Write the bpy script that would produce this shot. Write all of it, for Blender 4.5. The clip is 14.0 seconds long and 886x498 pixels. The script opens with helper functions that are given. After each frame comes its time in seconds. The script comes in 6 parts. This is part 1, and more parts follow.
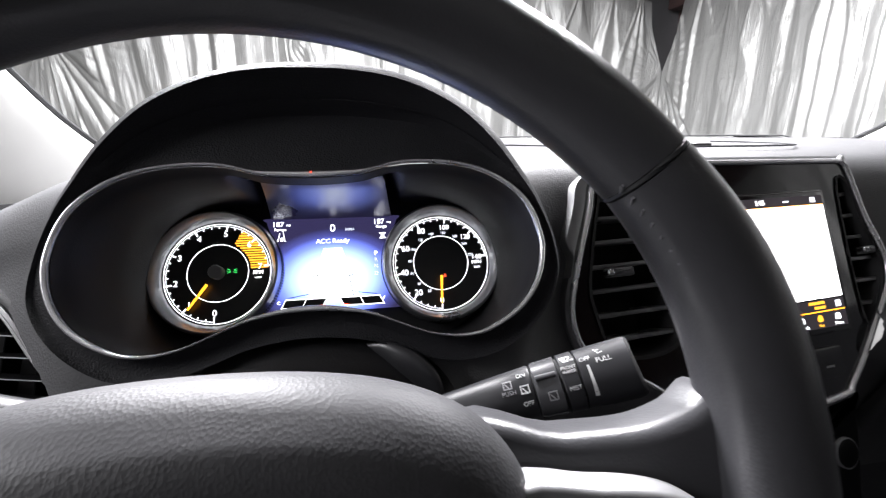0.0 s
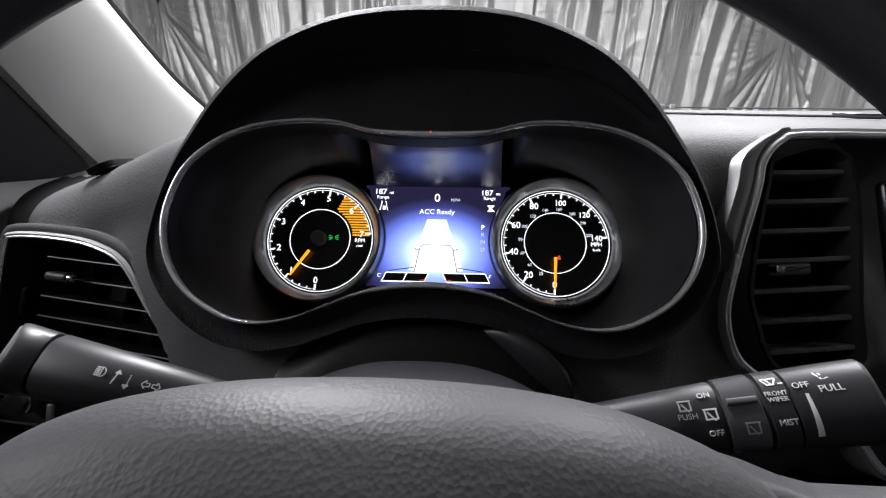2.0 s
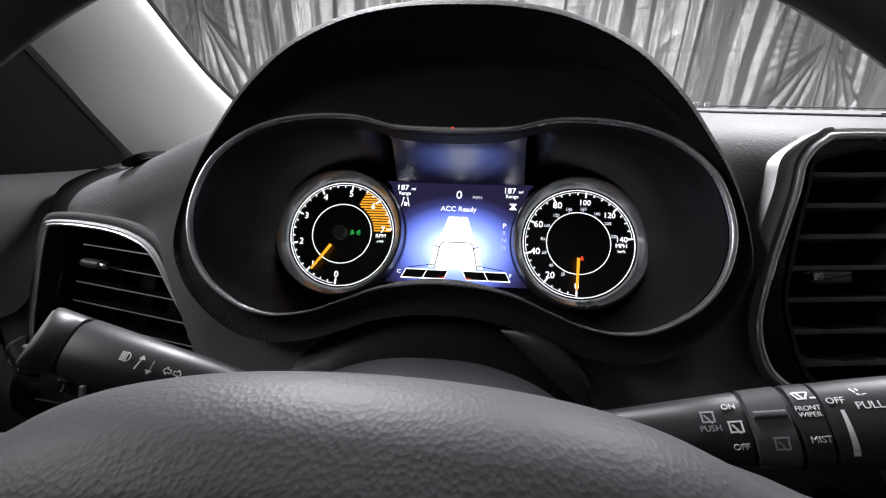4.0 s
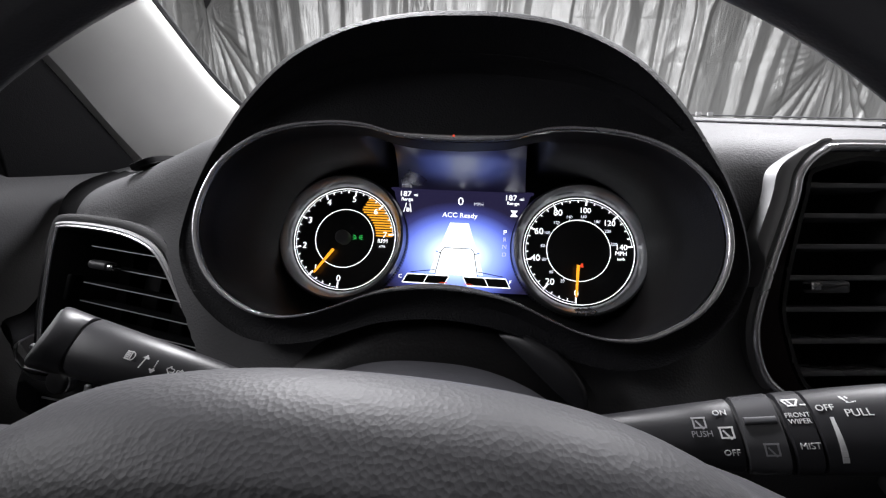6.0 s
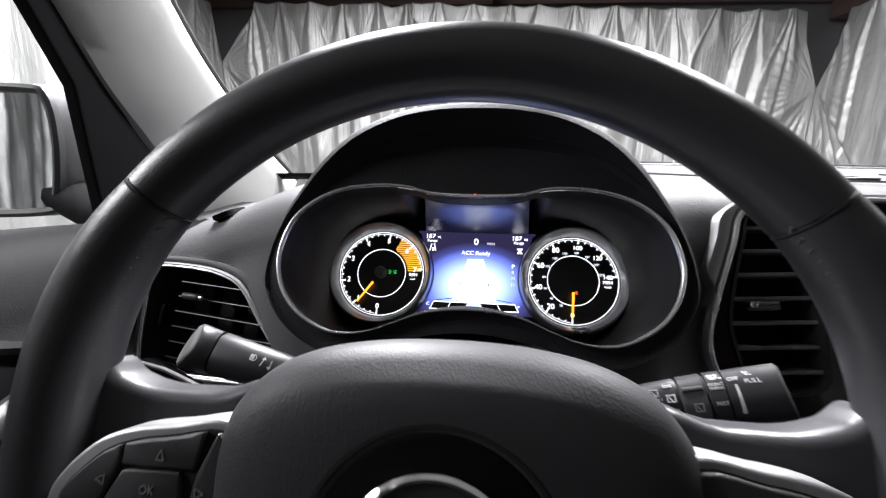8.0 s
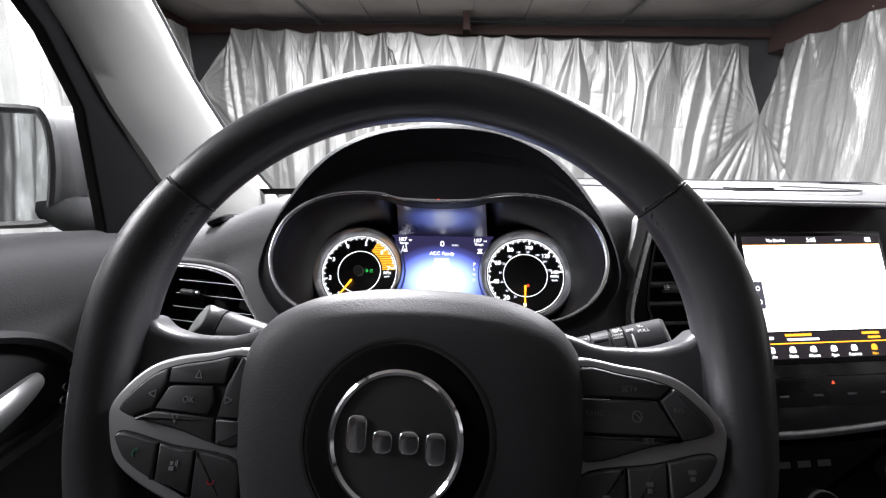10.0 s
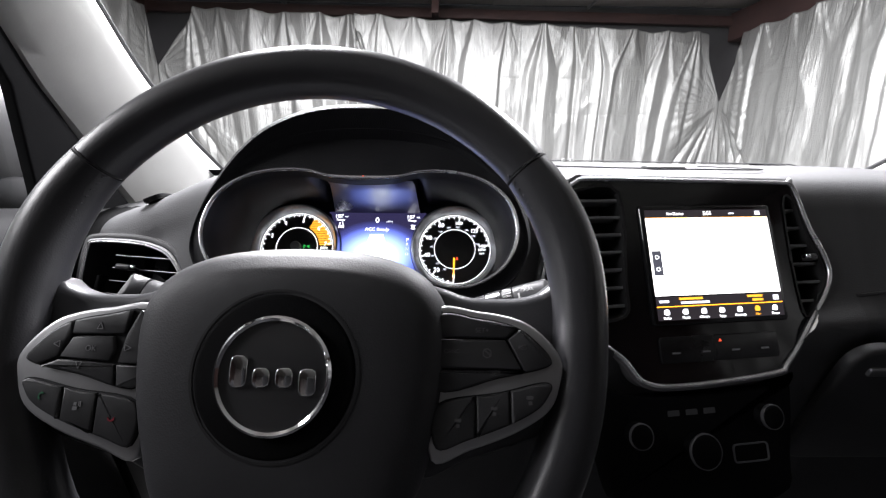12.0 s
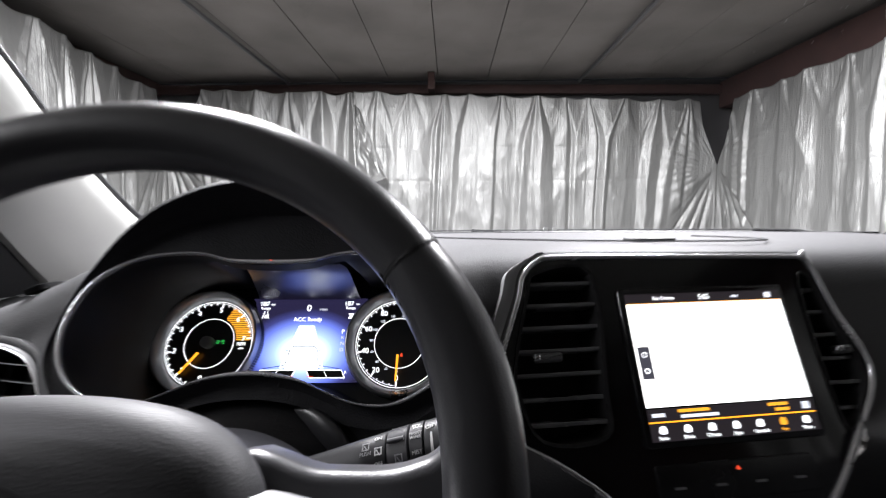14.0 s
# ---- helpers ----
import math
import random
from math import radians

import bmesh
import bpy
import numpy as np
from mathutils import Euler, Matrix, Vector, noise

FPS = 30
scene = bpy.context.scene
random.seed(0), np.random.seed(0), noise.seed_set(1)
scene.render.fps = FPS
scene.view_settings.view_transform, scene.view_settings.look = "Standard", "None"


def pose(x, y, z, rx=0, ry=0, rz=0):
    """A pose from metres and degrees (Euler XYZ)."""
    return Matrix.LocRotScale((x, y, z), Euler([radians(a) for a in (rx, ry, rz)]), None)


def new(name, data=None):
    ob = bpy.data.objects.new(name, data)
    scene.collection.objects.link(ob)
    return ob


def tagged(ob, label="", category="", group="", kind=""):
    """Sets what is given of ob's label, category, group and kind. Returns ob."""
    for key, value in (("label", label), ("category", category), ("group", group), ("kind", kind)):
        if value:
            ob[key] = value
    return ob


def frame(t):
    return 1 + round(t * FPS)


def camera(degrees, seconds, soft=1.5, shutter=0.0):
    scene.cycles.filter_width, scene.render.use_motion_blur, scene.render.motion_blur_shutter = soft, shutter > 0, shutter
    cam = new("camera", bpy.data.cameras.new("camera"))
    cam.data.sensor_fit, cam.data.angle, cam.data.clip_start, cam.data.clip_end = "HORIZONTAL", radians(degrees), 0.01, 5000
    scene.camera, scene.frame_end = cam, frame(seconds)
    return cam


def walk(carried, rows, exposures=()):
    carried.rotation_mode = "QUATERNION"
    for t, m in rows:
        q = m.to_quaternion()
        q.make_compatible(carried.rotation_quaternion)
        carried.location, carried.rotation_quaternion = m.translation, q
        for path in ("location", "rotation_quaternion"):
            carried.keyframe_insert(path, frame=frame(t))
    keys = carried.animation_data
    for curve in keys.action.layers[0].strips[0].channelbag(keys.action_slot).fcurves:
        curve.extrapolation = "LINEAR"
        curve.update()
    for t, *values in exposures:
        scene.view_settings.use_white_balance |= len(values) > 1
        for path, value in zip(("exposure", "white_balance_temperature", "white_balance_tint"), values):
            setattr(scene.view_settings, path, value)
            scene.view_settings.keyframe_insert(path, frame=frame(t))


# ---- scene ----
import functools

cam = camera(92, 14.0, soft=1.2, shutter=0.5)
PATH = [
    (0, pose(0.0529, -0.2130, 1.1540, 73.30, 0.25, -7.77)),
    (0.5, pose(0.0433, -0.1930, 1.1450, 73.73, 0.68, -6.41)),
    (1, pose(0.0302, -0.1770, 1.1411, 71.73, -0.21, -2.59)),
    (1.5, pose(0.0168, -0.1725, 1.1411, 70.66, -0.20, -0.06)),
    (2, pose(0.0174, -0.1733, 1.1409, 70.23, -0.39, 1.94)),
    (2.5, pose(0.0197, -0.1731, 1.1405, 69.97, -0.45, 3.24)),
    (3, pose(0.0176, -0.1701, 1.1399, 69.70, -0.50, 4.20)),
    (5.5, pose(0.0253, -0.1741, 1.1407, 70.50, -0.97, 6.14)),
    (6, pose(0.0236, -0.1748, 1.1410, 70.69, -1.09, 6.21)),
    (6.5, pose(0.0229, -0.1747, 1.1410, 70.76, -1.13, 6.32)),
    (7, pose(0.0242, -0.1786, 1.1431, 71.06, -1.10, 6.38)),
    (7.5, pose(0.0056, -0.2106, 1.1600, 73.50, -0.81, 6.18)),
    (8, pose(0.0109, -0.2598, 1.1665, 75.34, -0.45, 6.02)),
    (8.3, pose(0.0262, -0.2846, 1.1545, 76.63, -0.56, 6.00)),
    (8.5, pose(0.0304, -0.2992, 1.1532, 77.29, -0.59, 6.08)),
    (8.7, pose(0.0359, -0.3108, 1.1528, 77.94, -0.63, 5.90)),
    (10.8, pose(0.0203, -0.3449, 1.1613, 78.30, -0.86, 0.34)),
    (11, pose(0.0202, -0.3513, 1.1587, 78.10, -0.94, -0.07)),
    (11.5, pose(0.0630, -0.3549, 1.1456, 77.03, -0.76, -0.06)),
    (12, pose(0.0859, -0.3643, 1.1514, 76.50, -0.76, -0.15)),
    (12.5, pose(0.1068, -0.3845, 1.2025, 78.42, -1.14, -0.21)),
    (13, pose(0.1416, -0.3903, 1.2240, 80.99, -1.61, 0.45)),
    (13.6, pose(0.1587, -0.3887, 1.2266, 83.06, -1.55, 0.36)),
    (13.8, pose(0.1616, -0.3254, 1.1921, 84.29, -0.75, 0.79)),
    (14, pose(0.1606, -0.2680, 1.1600, 85.15, 0.41, 0.96)),
]
# path end
walk(cam, PATH, [(0.0, 1.24), (0.5, 1.08), (1.0, 0.53), (1.5, 0.24), (2.0, 0.19), (6.7, 0.2), (7.0, 0.45), (7.5, 0.74), (8.0, 0.84), (8.7, 0.98), (11.0, 1.12), (12.6, 1.06), (13.0, 0.9), (13.6, 0.5), (14.0, 0.54)])

# ---- light ----
world = bpy.data.worlds.new("garage_dark")
scene.world = world
world.use_nodes = True
world.node_tree.nodes["Background"].inputs["Color"].default_value = (0.8, 0.85, 1.0, 1)
world.node_tree.nodes["Background"].inputs["Strength"].default_value = 0.006


def tube_lamp(name, x, y, z, sx, sy, watts, turn=0.0):
    data = bpy.data.lights.new(name, "AREA")
    data.shape, data.size, data.size_y, data.energy = "RECTANGLE", sx, sy, watts
    data.color = (0.97, 0.96, 1.0)
    ob = new(name, data)
    ob.matrix_world = pose(x, y, z, 0, turn, 0)
    return ob


# two tubes under the ceiling ahead of the car
for lamp in [(-0.45, 1.08, 2.15, 0.25, 0.9, 108), (0.9, 1.15, 2.15, 0.25, 0.9, 66)]:
    tube_lamp("ceiling_tube", *lamp)
# added fill by the driver's door, standing in for bounce off the side foil
tube_lamp("side_fill", -1.4, -0.2, 1.85, 0.3, 0.7, 9, -62)


# ---- materials ----
def nodes_of(name):
    m = bpy.data.materials.new(name)
    m.use_nodes = True
    t = m.node_tree
    return m, t, t.nodes["Principled BSDF"]


def mat(name, colour, rough=0.5, metal=0.0, grain=0.0, grain_scale=700.0, mottling=0.15, mottle_scale=18.0, rough_var=0.1, spec=0.5, coat=0.0, wear=0.0):
    """A surface with a fine grain in relief and a large, faint unevenness in colour and gloss."""
    m, t, b = nodes_of(name)
    n, l = t.nodes, t.links
    co = n.new("ShaderNodeTexCoord")
    big = n.new("ShaderNodeTexNoise")
    big.inputs["Scale"].default_value, big.inputs["Detail"].default_value = mottle_scale, 5
    l.new(co.outputs["Object"], big.inputs["Vector"])
    ramp = n.new("ShaderNodeMapRange")
    ramp.inputs["To Min"].default_value, ramp.inputs["To Max"].default_value = 1 - mottling, 1 + mottling
    l.new(big.outputs["Fac"], ramp.inputs["Value"])
    mul = n.new("ShaderNodeMix")
    mul.data_type, mul.blend_type = "RGBA", "MULTIPLY"
    mul.inputs[0].default_value = 1
    mul.inputs[6].default_value = (*colour, 1)
    l.new(ramp.outputs["Result"], mul.inputs[7])
    l.new(mul.outputs[2], b.inputs["Base Color"])
    rr = n.new("ShaderNodeMapRange")
    rr.inputs["To Min"].default_value, rr.inputs["To Max"].default_value = max(rough - rough_var, 0.02), min(rough + rough_var, 1)
    l.new(big.outputs["Fac"], rr.inputs["Value"])
    l.new(rr.outputs["Result"], b.inputs["Roughness"])
    b.inputs["Metallic"].default_value = metal
    b.inputs["Specular IOR Level"].default_value = spec
    b.inputs["Coat Weight"].default_value = coat
    b.inputs["Coat Roughness"].default_value = 0.05
    if grain:
        v = n.new("ShaderNodeTexVoronoi")
        v.inputs["Scale"].default_value = grain_scale
        f = n.new("ShaderNodeTexNoise")
        f.inputs["Scale"].default_value, f.inputs["Detail"].default_value = grain_scale * 0.35, 4
        add = n.new("ShaderNodeMath")
        add.operation = "ADD"
        for src in (v, f):
            l.new(co.outputs["Object"], src.inputs["Vector"])
        l.new(v.outputs["Distance"], add.inputs[0])
        l.new(f.outputs["Fac"], add.inputs[1])
        bump = n.new("ShaderNodeBump")
        bump.inputs["Strength"].default_value, bump.inputs["Distance"].default_value = grain, 0.0006
        l.new(add.outputs[0], bump.inputs["Height"])
        l.new(bump.outputs["Normal"], b.inputs["Normal"])
    return m


def glow(name, colour, strength):
    m, t, b = nodes_of(name)
    b.inputs["Base Color"].default_value = (0.02, 0.02, 0.02, 1)
    b.inputs["Emission Color"].default_value = (*colour, 1)
    b.inputs["Emission Strength"].default_value = strength
    return m


SOFT = mat("soft_dash_vinyl", (0.066, 0.066, 0.069), 0.62, spec=0.3, grain=0.34, grain_scale=620, mottling=0.12)
VISOR = mat("black_visor_vinyl", (0.012, 0.012, 0.014), 0.7, grain=0.6, grain_scale=700, spec=0.2)
HARD = mat("hard_black_plastic", (0.028, 0.028, 0.03), 0.48, grain=0.2, grain_scale=900)
LEATHER = mat("wheel_leather", (0.034, 0.034, 0.037), 0.34, grain=0.1, grain_scale=900, mottling=0.2, rough_var=0.12)
PAD = mat("airbag_vinyl", (0.030, 0.030, 0.033), 0.56, spec=0.42, grain=0.17, grain_scale=900, mottling=0.15)
GLOSS = mat("piano_black", (0.008, 0.008, 0.009), 0.1, rough_var=0.04, coat=0.3)
SHELF = mat("shelf_gloss", (0.42, 0.42, 0.46), 0.28, metal=0.92, rough_var=0.04)
SATIN = mat("satin_silver_paint", (0.50, 0.50, 0.51), 0.38, metal=0.8, rough_var=0.08)
DARKSATIN = mat("dark_satin_paint", (0.2, 0.2, 0.21), 0.38, metal=0.7, rough_var=0.08)
DARKCLOTH = mat("dark_cabin_cloth", (0.02, 0.02, 0.022), 0.9)
BRIGHT = mat("polished_silver", (0.8, 0.8, 0.82), 0.26, metal=0.75, rough_var=0.05, mottling=0.05)
CHROME = mat("chrome", (0.86, 0.86, 0.88), 0.09, metal=1.0, rough_var=0.04, mottling=0.05)
FABRIC = mat("pillar_cloth", (0.37, 0.37, 0.358), 0.85, grain=0.14, grain_scale=1500, mottling=0.06, spec=0.2)
STALK = mat("stalk_plastic", (0.016, 0.016, 0.018), 0.42, spec=0.35, grain=0.05, grain_scale=2500)
PRINT = mat("grey_print", (0.5, 0.5, 0.5), 0.6)
FAINTPRINT = mat("faint_grey_print", (0.11, 0.11, 0.112), 0.6)
GREENPRINT = mat("green_print", (0.02, 0.16, 0.07), 0.6)
REDPRINT = mat("red_print", (0.3, 0.012, 0.03), 0.6)
DIMPRINT = mat("dim_print", (0.22, 0.22, 0.23), 0.6)
BUTTON = mat("button_rubber", (0.034, 0.034, 0.036), 0.45, grain=0.1, grain_scale=1500)
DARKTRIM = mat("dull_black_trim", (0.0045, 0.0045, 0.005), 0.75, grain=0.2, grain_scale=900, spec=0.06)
DARK = mat("cavity_black", (0.006, 0.006, 0.007), 0.7)
DIALFACE = mat("dial_face", (0.006, 0.006, 0.007), 0.4)
CONCRETE = mat("floor_concrete", (0.16, 0.155, 0.15), 0.8, grain=0.3, grain_scale=90, mottling=0.3, mottle_scale=3)
PLANK = mat("ceiling_board", (0.24, 0.222, 0.212), 0.8, grain=0.3, grain_scale=120, mottling=0.5, mottle_scale=2.2)
BEAM = mat("dark_brown_beam", (0.065, 0.033, 0.030), 0.7, grain=0.3, grain_scale=150, mottling=0.4, mottle_scale=9)
WALLBOARD = mat("dark_wall_board", (0.075, 0.073, 0.077), 0.8, grain=0.2, grain_scale=120, mottling=0.3, mottle_scale=5)
YELLOW = mat("yellow_enamel", (0.5, 0.38, 0.015), 0.5)
WHITEPLASTIC = mat("white_plastic", (0.75, 0.75, 0.73), 0.5)
BODYPAINT = mat("silver_car_paint", (0.62, 0.63, 0.64), 0.3, metal=0.6, coat=0.8)
THREAD = mat("grey_thread", (0.1, 0.1, 0.105), 0.8)
WHITE = glow("white_glow", (0.93, 0.95, 1.0), 1.7)
GREYGLOW = glow("grey_glow", (0.6, 0.62, 0.75), 1.1)
DIMGLOW = glow("dim_white_glow", (0.75, 0.78, 0.9), 1.1)
ORANGE = glow("orange_glow", (1.0, 0.36, 0.02), 1.4)
AMBER = glow("amber_glow", (1.0, 0.42, 0.03), 1.05)
RED = glow("red_glow", (1.0, 0.08, 0.03), 0.8)
GREEN = glow("green_glow", (0.05, 0.8, 0.15), 0.7)
MAP = glow("map_white_glow", (1.0, 1.0, 1.0), 1.6)
BAR = glow("menu_bar_glow", (0.10, 0.08, 0.10), 0.14)


def foil_material():
    """Thin silvered sheeting: fine upright crinkles, short creases and a slightly uneven gloss."""
    m, t, b = nodes_of("silver_foil_sheet")
    n, l = t.nodes, t.links
    b.inputs["Base Color"].default_value = (0.335, 0.335, 0.328, 1)
    b.inputs["Metallic"].default_value = 0.62
    co = n.new("ShaderNodeTexCoord")

    def field(scale, squeeze, detail, rough, twist):
        mp = n.new("ShaderNodeMapping")
        mp.inputs["Scale"].default_value = (1.0, 1.0, squeeze)
        l.new(co.outputs["Object"], mp.inputs["Vector"])
        f = n.new("ShaderNodeTexNoise")
        f.inputs["Scale"].default_value, f.inputs["Detail"].default_value = scale, detail
        f.inputs["Roughness"].default_value, f.inputs["Distortion"].default_value = rough, twist
        l.new(mp.outputs["Vector"], f.inputs["Vector"])
        return f, mp

    streak, _ = field(26, 0.07, 6, 0.6, 0.5)
    crinkle, mp = field(38, 0.45, 7, 0.62, 0.4)
    off = n.new("ShaderNodeVectorMath")
    off.operation = "MULTIPLY_ADD"
    off.inputs[1].default_value = (0.10, 0.10, 0.10)
    l.new(crinkle.outputs["Color"], off.inputs[0])
    l.new(mp.outputs["Vector"], off.inputs[2])
    crease = n.new("ShaderNodeTexVoronoi")
    crease.feature = "DISTANCE_TO_EDGE"
    crease.inputs["Scale"].default_value = 22
    l.new(off.outputs[0], crease.inputs["Vector"])
    sharp = n.new("ShaderNodeMath")
    sharp.operation = "POWER"
    sharp.inputs[1].default_value = 0.5
    l.new(crease.outputs["Distance"], sharp.inputs[0])
    fold = n.new("ShaderNodeMath")
    fold.operation = "SUBTRACT"
    fold.inputs[1].default_value = 0.5
    l.new(streak.outputs["Fac"], fold.inputs[0])
    keen = n.new("ShaderNodeMath")
    keen.operation = "ABSOLUTE"
    l.new(fold.outputs[0], keen.inputs[0])
    last = None
    for height, strength, depth in ((keen.outputs[0], 0.4, 0.022), (crinkle.outputs["Fac"], 0.14, 0.010), (sharp.outputs[0], 0.22, 0.006)):
        bump = n.new("ShaderNodeBump")
        bump.inputs["Strength"].default_value, bump.inputs["Distance"].default_value = strength, depth
        l.new(height, bump.inputs["Height"])
        if last:
            l.new(last.outputs["Normal"], bump.inputs["Normal"])
        last = bump
    l.new(last.outputs["Normal"], b.inputs["Normal"])
    mr = n.new("ShaderNodeMapRange")
    mr.inputs["To Min"].default_value, mr.inputs["To Max"].default_value = 0.36, 0.52
    l.new(crinkle.outputs["Fac"], mr.inputs["Value"])
    l.new(mr.outputs["Result"], b.inputs["Roughness"])
    return m


FOIL = foil_material()


def glass_material(name, tint, gloss):
    m, t, b = nodes_of(name)
    n, l = t.nodes, t.links
    out = n["Material Output"]
    tr = n.new("ShaderNodeBsdfTransparent")
    tr.inputs["Color"].default_value = (*tint, 1)
    gl = n.new("ShaderNodeBsdfGlossy")
    gl.inputs["Roughness"].default_value = 0.02
    fr = n.new("ShaderNodeFresnel")
    fr.inputs["IOR"].default_value = gloss
    mx = n.new("ShaderNodeMixShader")
    l.new(fr.outputs["Fac"], mx.inputs[0])
    l.new(tr.outputs[0], mx.inputs[1])
    l.new(gl.outputs[0], mx.inputs[2])
    l.new(mx.outputs[0], out.inputs["Surface"])
    return m


GLASS = glass_material("window_glass", (0.95, 0.96, 0.955), 1.1)
MIRROR = mat("mirror_glass", (0.8, 0.82, 0.83), 0.02, metal=1.0, rough_var=0.01, mottling=0.02)


def display_material():
    """The driver's display: a bright haze in the middle of a blue field, fading to near black at its rim."""
    m, t, b = nodes_of("driver_display_glow")
    n, l = t.nodes, t.links
    b.inputs["Base Color"].default_value = (0.01, 0.01, 0.015, 1)
    b.inputs["Roughness"].default_value = 0.25
    at = n.new("ShaderNodeUVMap")
    at.uv_map = "UVMap"
    mp = n.new("ShaderNodeMapping")
    mp.inputs["Location"].default_value = (-0.5, -0.33, 0)
    l.new(at.outputs["UV"], mp.inputs["Vector"])
    sc = n.new("ShaderNodeMapping")
    sc.inputs["Scale"].default_value = (1.75, 1.85, 1)
    l.new(mp.outputs["Vector"], sc.inputs["Vector"])
    ln = n.new("ShaderNodeVectorMath")
    ln.operation = "LENGTH"
    l.new(sc.outputs["Vector"], ln.inputs[0])
    cr = n.new("ShaderNodeValToRGB")
    e = cr.color_ramp.elements
    e[0].position, e[0].color = 0.06, (0.92, 0.95, 1.0, 1)
    e[1].position, e[1].color = 1.0, (0.007, 0.006, 0.018, 1)
    for p, c in ((0.24, (0.4, 0.5, 0.95, 1)), (0.45, (0.17, 0.24, 0.66, 1)), (0.68, (0.06, 0.085, 0.32, 1)), (0.84, (0.018, 0.02, 0.08, 1))):
        x = e.new(p)
        x.color = c
    l.new(ln.outputs["Value"], cr.inputs["Fac"])
    l.new(cr.outputs["Color"], b.inputs["Emission Color"])
    b.inputs["Emission Strength"].default_value = 2.5
    return m


DISPLAY = display_material()


# ---- mesh tools ----
def mesh_from(bm, name):
    me = bpy.data.meshes.new(name)
    bm.to_mesh(me)
    bm.free()
    return me


def part(name, bm, material, parent=None, label="", smooth=True):
    """One mesh object, under a thing or a part."""
    bmesh.ops.recalc_face_normals(bm, faces=bm.faces)
    for f in bm.faces:
        f.smooth = smooth
    if smooth:
        for ed in bm.edges:
            if len(ed.link_faces) == 2 and ed.calc_face_angle(0) > 0.75:
                ed.smooth = False
    ob = new(name, mesh_from(bm, name))
    ob.data.materials.append(material)
    if parent is not None:
        ob.parent = parent
        ob.matrix_parent_inverse = (Matrix.Translation(parent.location) if parent.type == "EMPTY" else Matrix.Identity(4)).inverted()
    return tagged(ob, label) if label else ob


def thing(name, base, label, category, group="", kind=""):
    ob = new(name)
    ob.empty_display_size = 0.05
    ob.location = base
    return tagged(ob, label, category, group, kind)


def basis(o, u, v):
    u = Vector(u).normalized()
    v = Vector(v)
    v = (v - u * v.dot(u)).normalized()
    w = u.cross(v)
    return Matrix(((u.x, v.x, w.x, o[0]), (u.y, v.y, w.y, o[1]), (u.z, v.z, w.z, o[2]), (0, 0, 0, 1)))


def sloped(o, dyx, dyz):
    """The plane y = oy + dyx (x - ox) + dyz (z - oz), its third axis towards the driver."""
    return basis(o, (1, dyx, 0), (0, dyz, 1))


def spline(pts, steps=6, closed=True):
    pts = [Vector(p) for p in pts]
    n, out = len(pts), []
    for i in range(n if closed else n - 1):
        a, b, c, d = (pts[(i + k) % n] if closed else pts[min(max(i + k, 0), n - 1)] for k in (-1, 0, 1, 2))
        for s in range(steps):
            t = s / steps
            out.append(0.5 * (2 * b + (c - a) * t + (2 * a - 5 * b + 4 * c - d) * t * t + (3 * b - a - 3 * c + d) * t ** 3))
    if not closed:
        out.append(pts[-1])
    return out


def fine(outline, steps=5):
    return [(p.x, p.y) for p in spline([Vector((u, v, 0)) for u, v in outline], steps)]


def loft(rings, closed=True, caps=(False, False), bm=None):
    bm = bm or bmesh.new()
    rows = [[bm.verts.new(p) for p in r] for r in rings]
    for a, b in zip(rows, rows[1:]):
        n = len(a)
        for i in range(n if closed else n - 1):
            j = (i + 1) % n
            bm.faces.new((a[i], a[j], b[j], b[i]))
    if caps[0]:
        bm.faces.new(rows[0])
    if caps[1]:
        bm.faces.new(rows[-1][::-1])
    return bm


def tube(path, r, n=8, closed=False, bm=None, squash=1.0, up=(0, 0, 1)):
    path = [Vector(p) for p in path]
    rings, m = [], len(path)
    for i, p in enumerate(path):
        q0, q1 = (path[i - 1], path[(i + 1) % m]) if closed else (path[max(i - 1, 0)], path[min(i + 1, m - 1)])
        d = (q1 - q0).normalized()
        s = d.cross(Vector(up))
        s = s.normalized() if s.length > 1e-4 else Vector((1, 0, 0))
        t = s.cross(d).normalized()
        rad = r(i / max(m - 1, 1)) if callable(r) else r
        rings.append([p + s * rad * math.cos(2 * math.pi * k / n) + t * rad * squash * math.sin(2 * math.pi * k / n) for k in range(n)])
    if closed:
        rings.append(rings[0])
        b = loft(rings, True, bm=bm)
        bmesh.ops.remove_doubles(b, verts=b.verts, dist=1e-7)
        return b
    return loft(rings, True, (True, True), bm=bm)


def shrink(outline, d):
    """A 2D outline moved inwards by d (anticlockwise or clockwise alike)."""
    n = len(outline)
    area = sum(outline[i][0] * outline[(i + 1) % n][1] - outline[(i + 1) % n][0] * outline[i][1] for i in range(n))
    sgn = 1 if area > 0 else -1
    out = []
    for i in range(n):
        a, b = outline[i - 1], outline[(i + 1) % n]
        tx, ty = b[0] - a[0], b[1] - a[1]
        ln = math.hypot(tx, ty) or 1
        out.append((outline[i][0] - sgn * ty / ln * d, outline[i][1] + sgn * tx / ln * d))
    return out


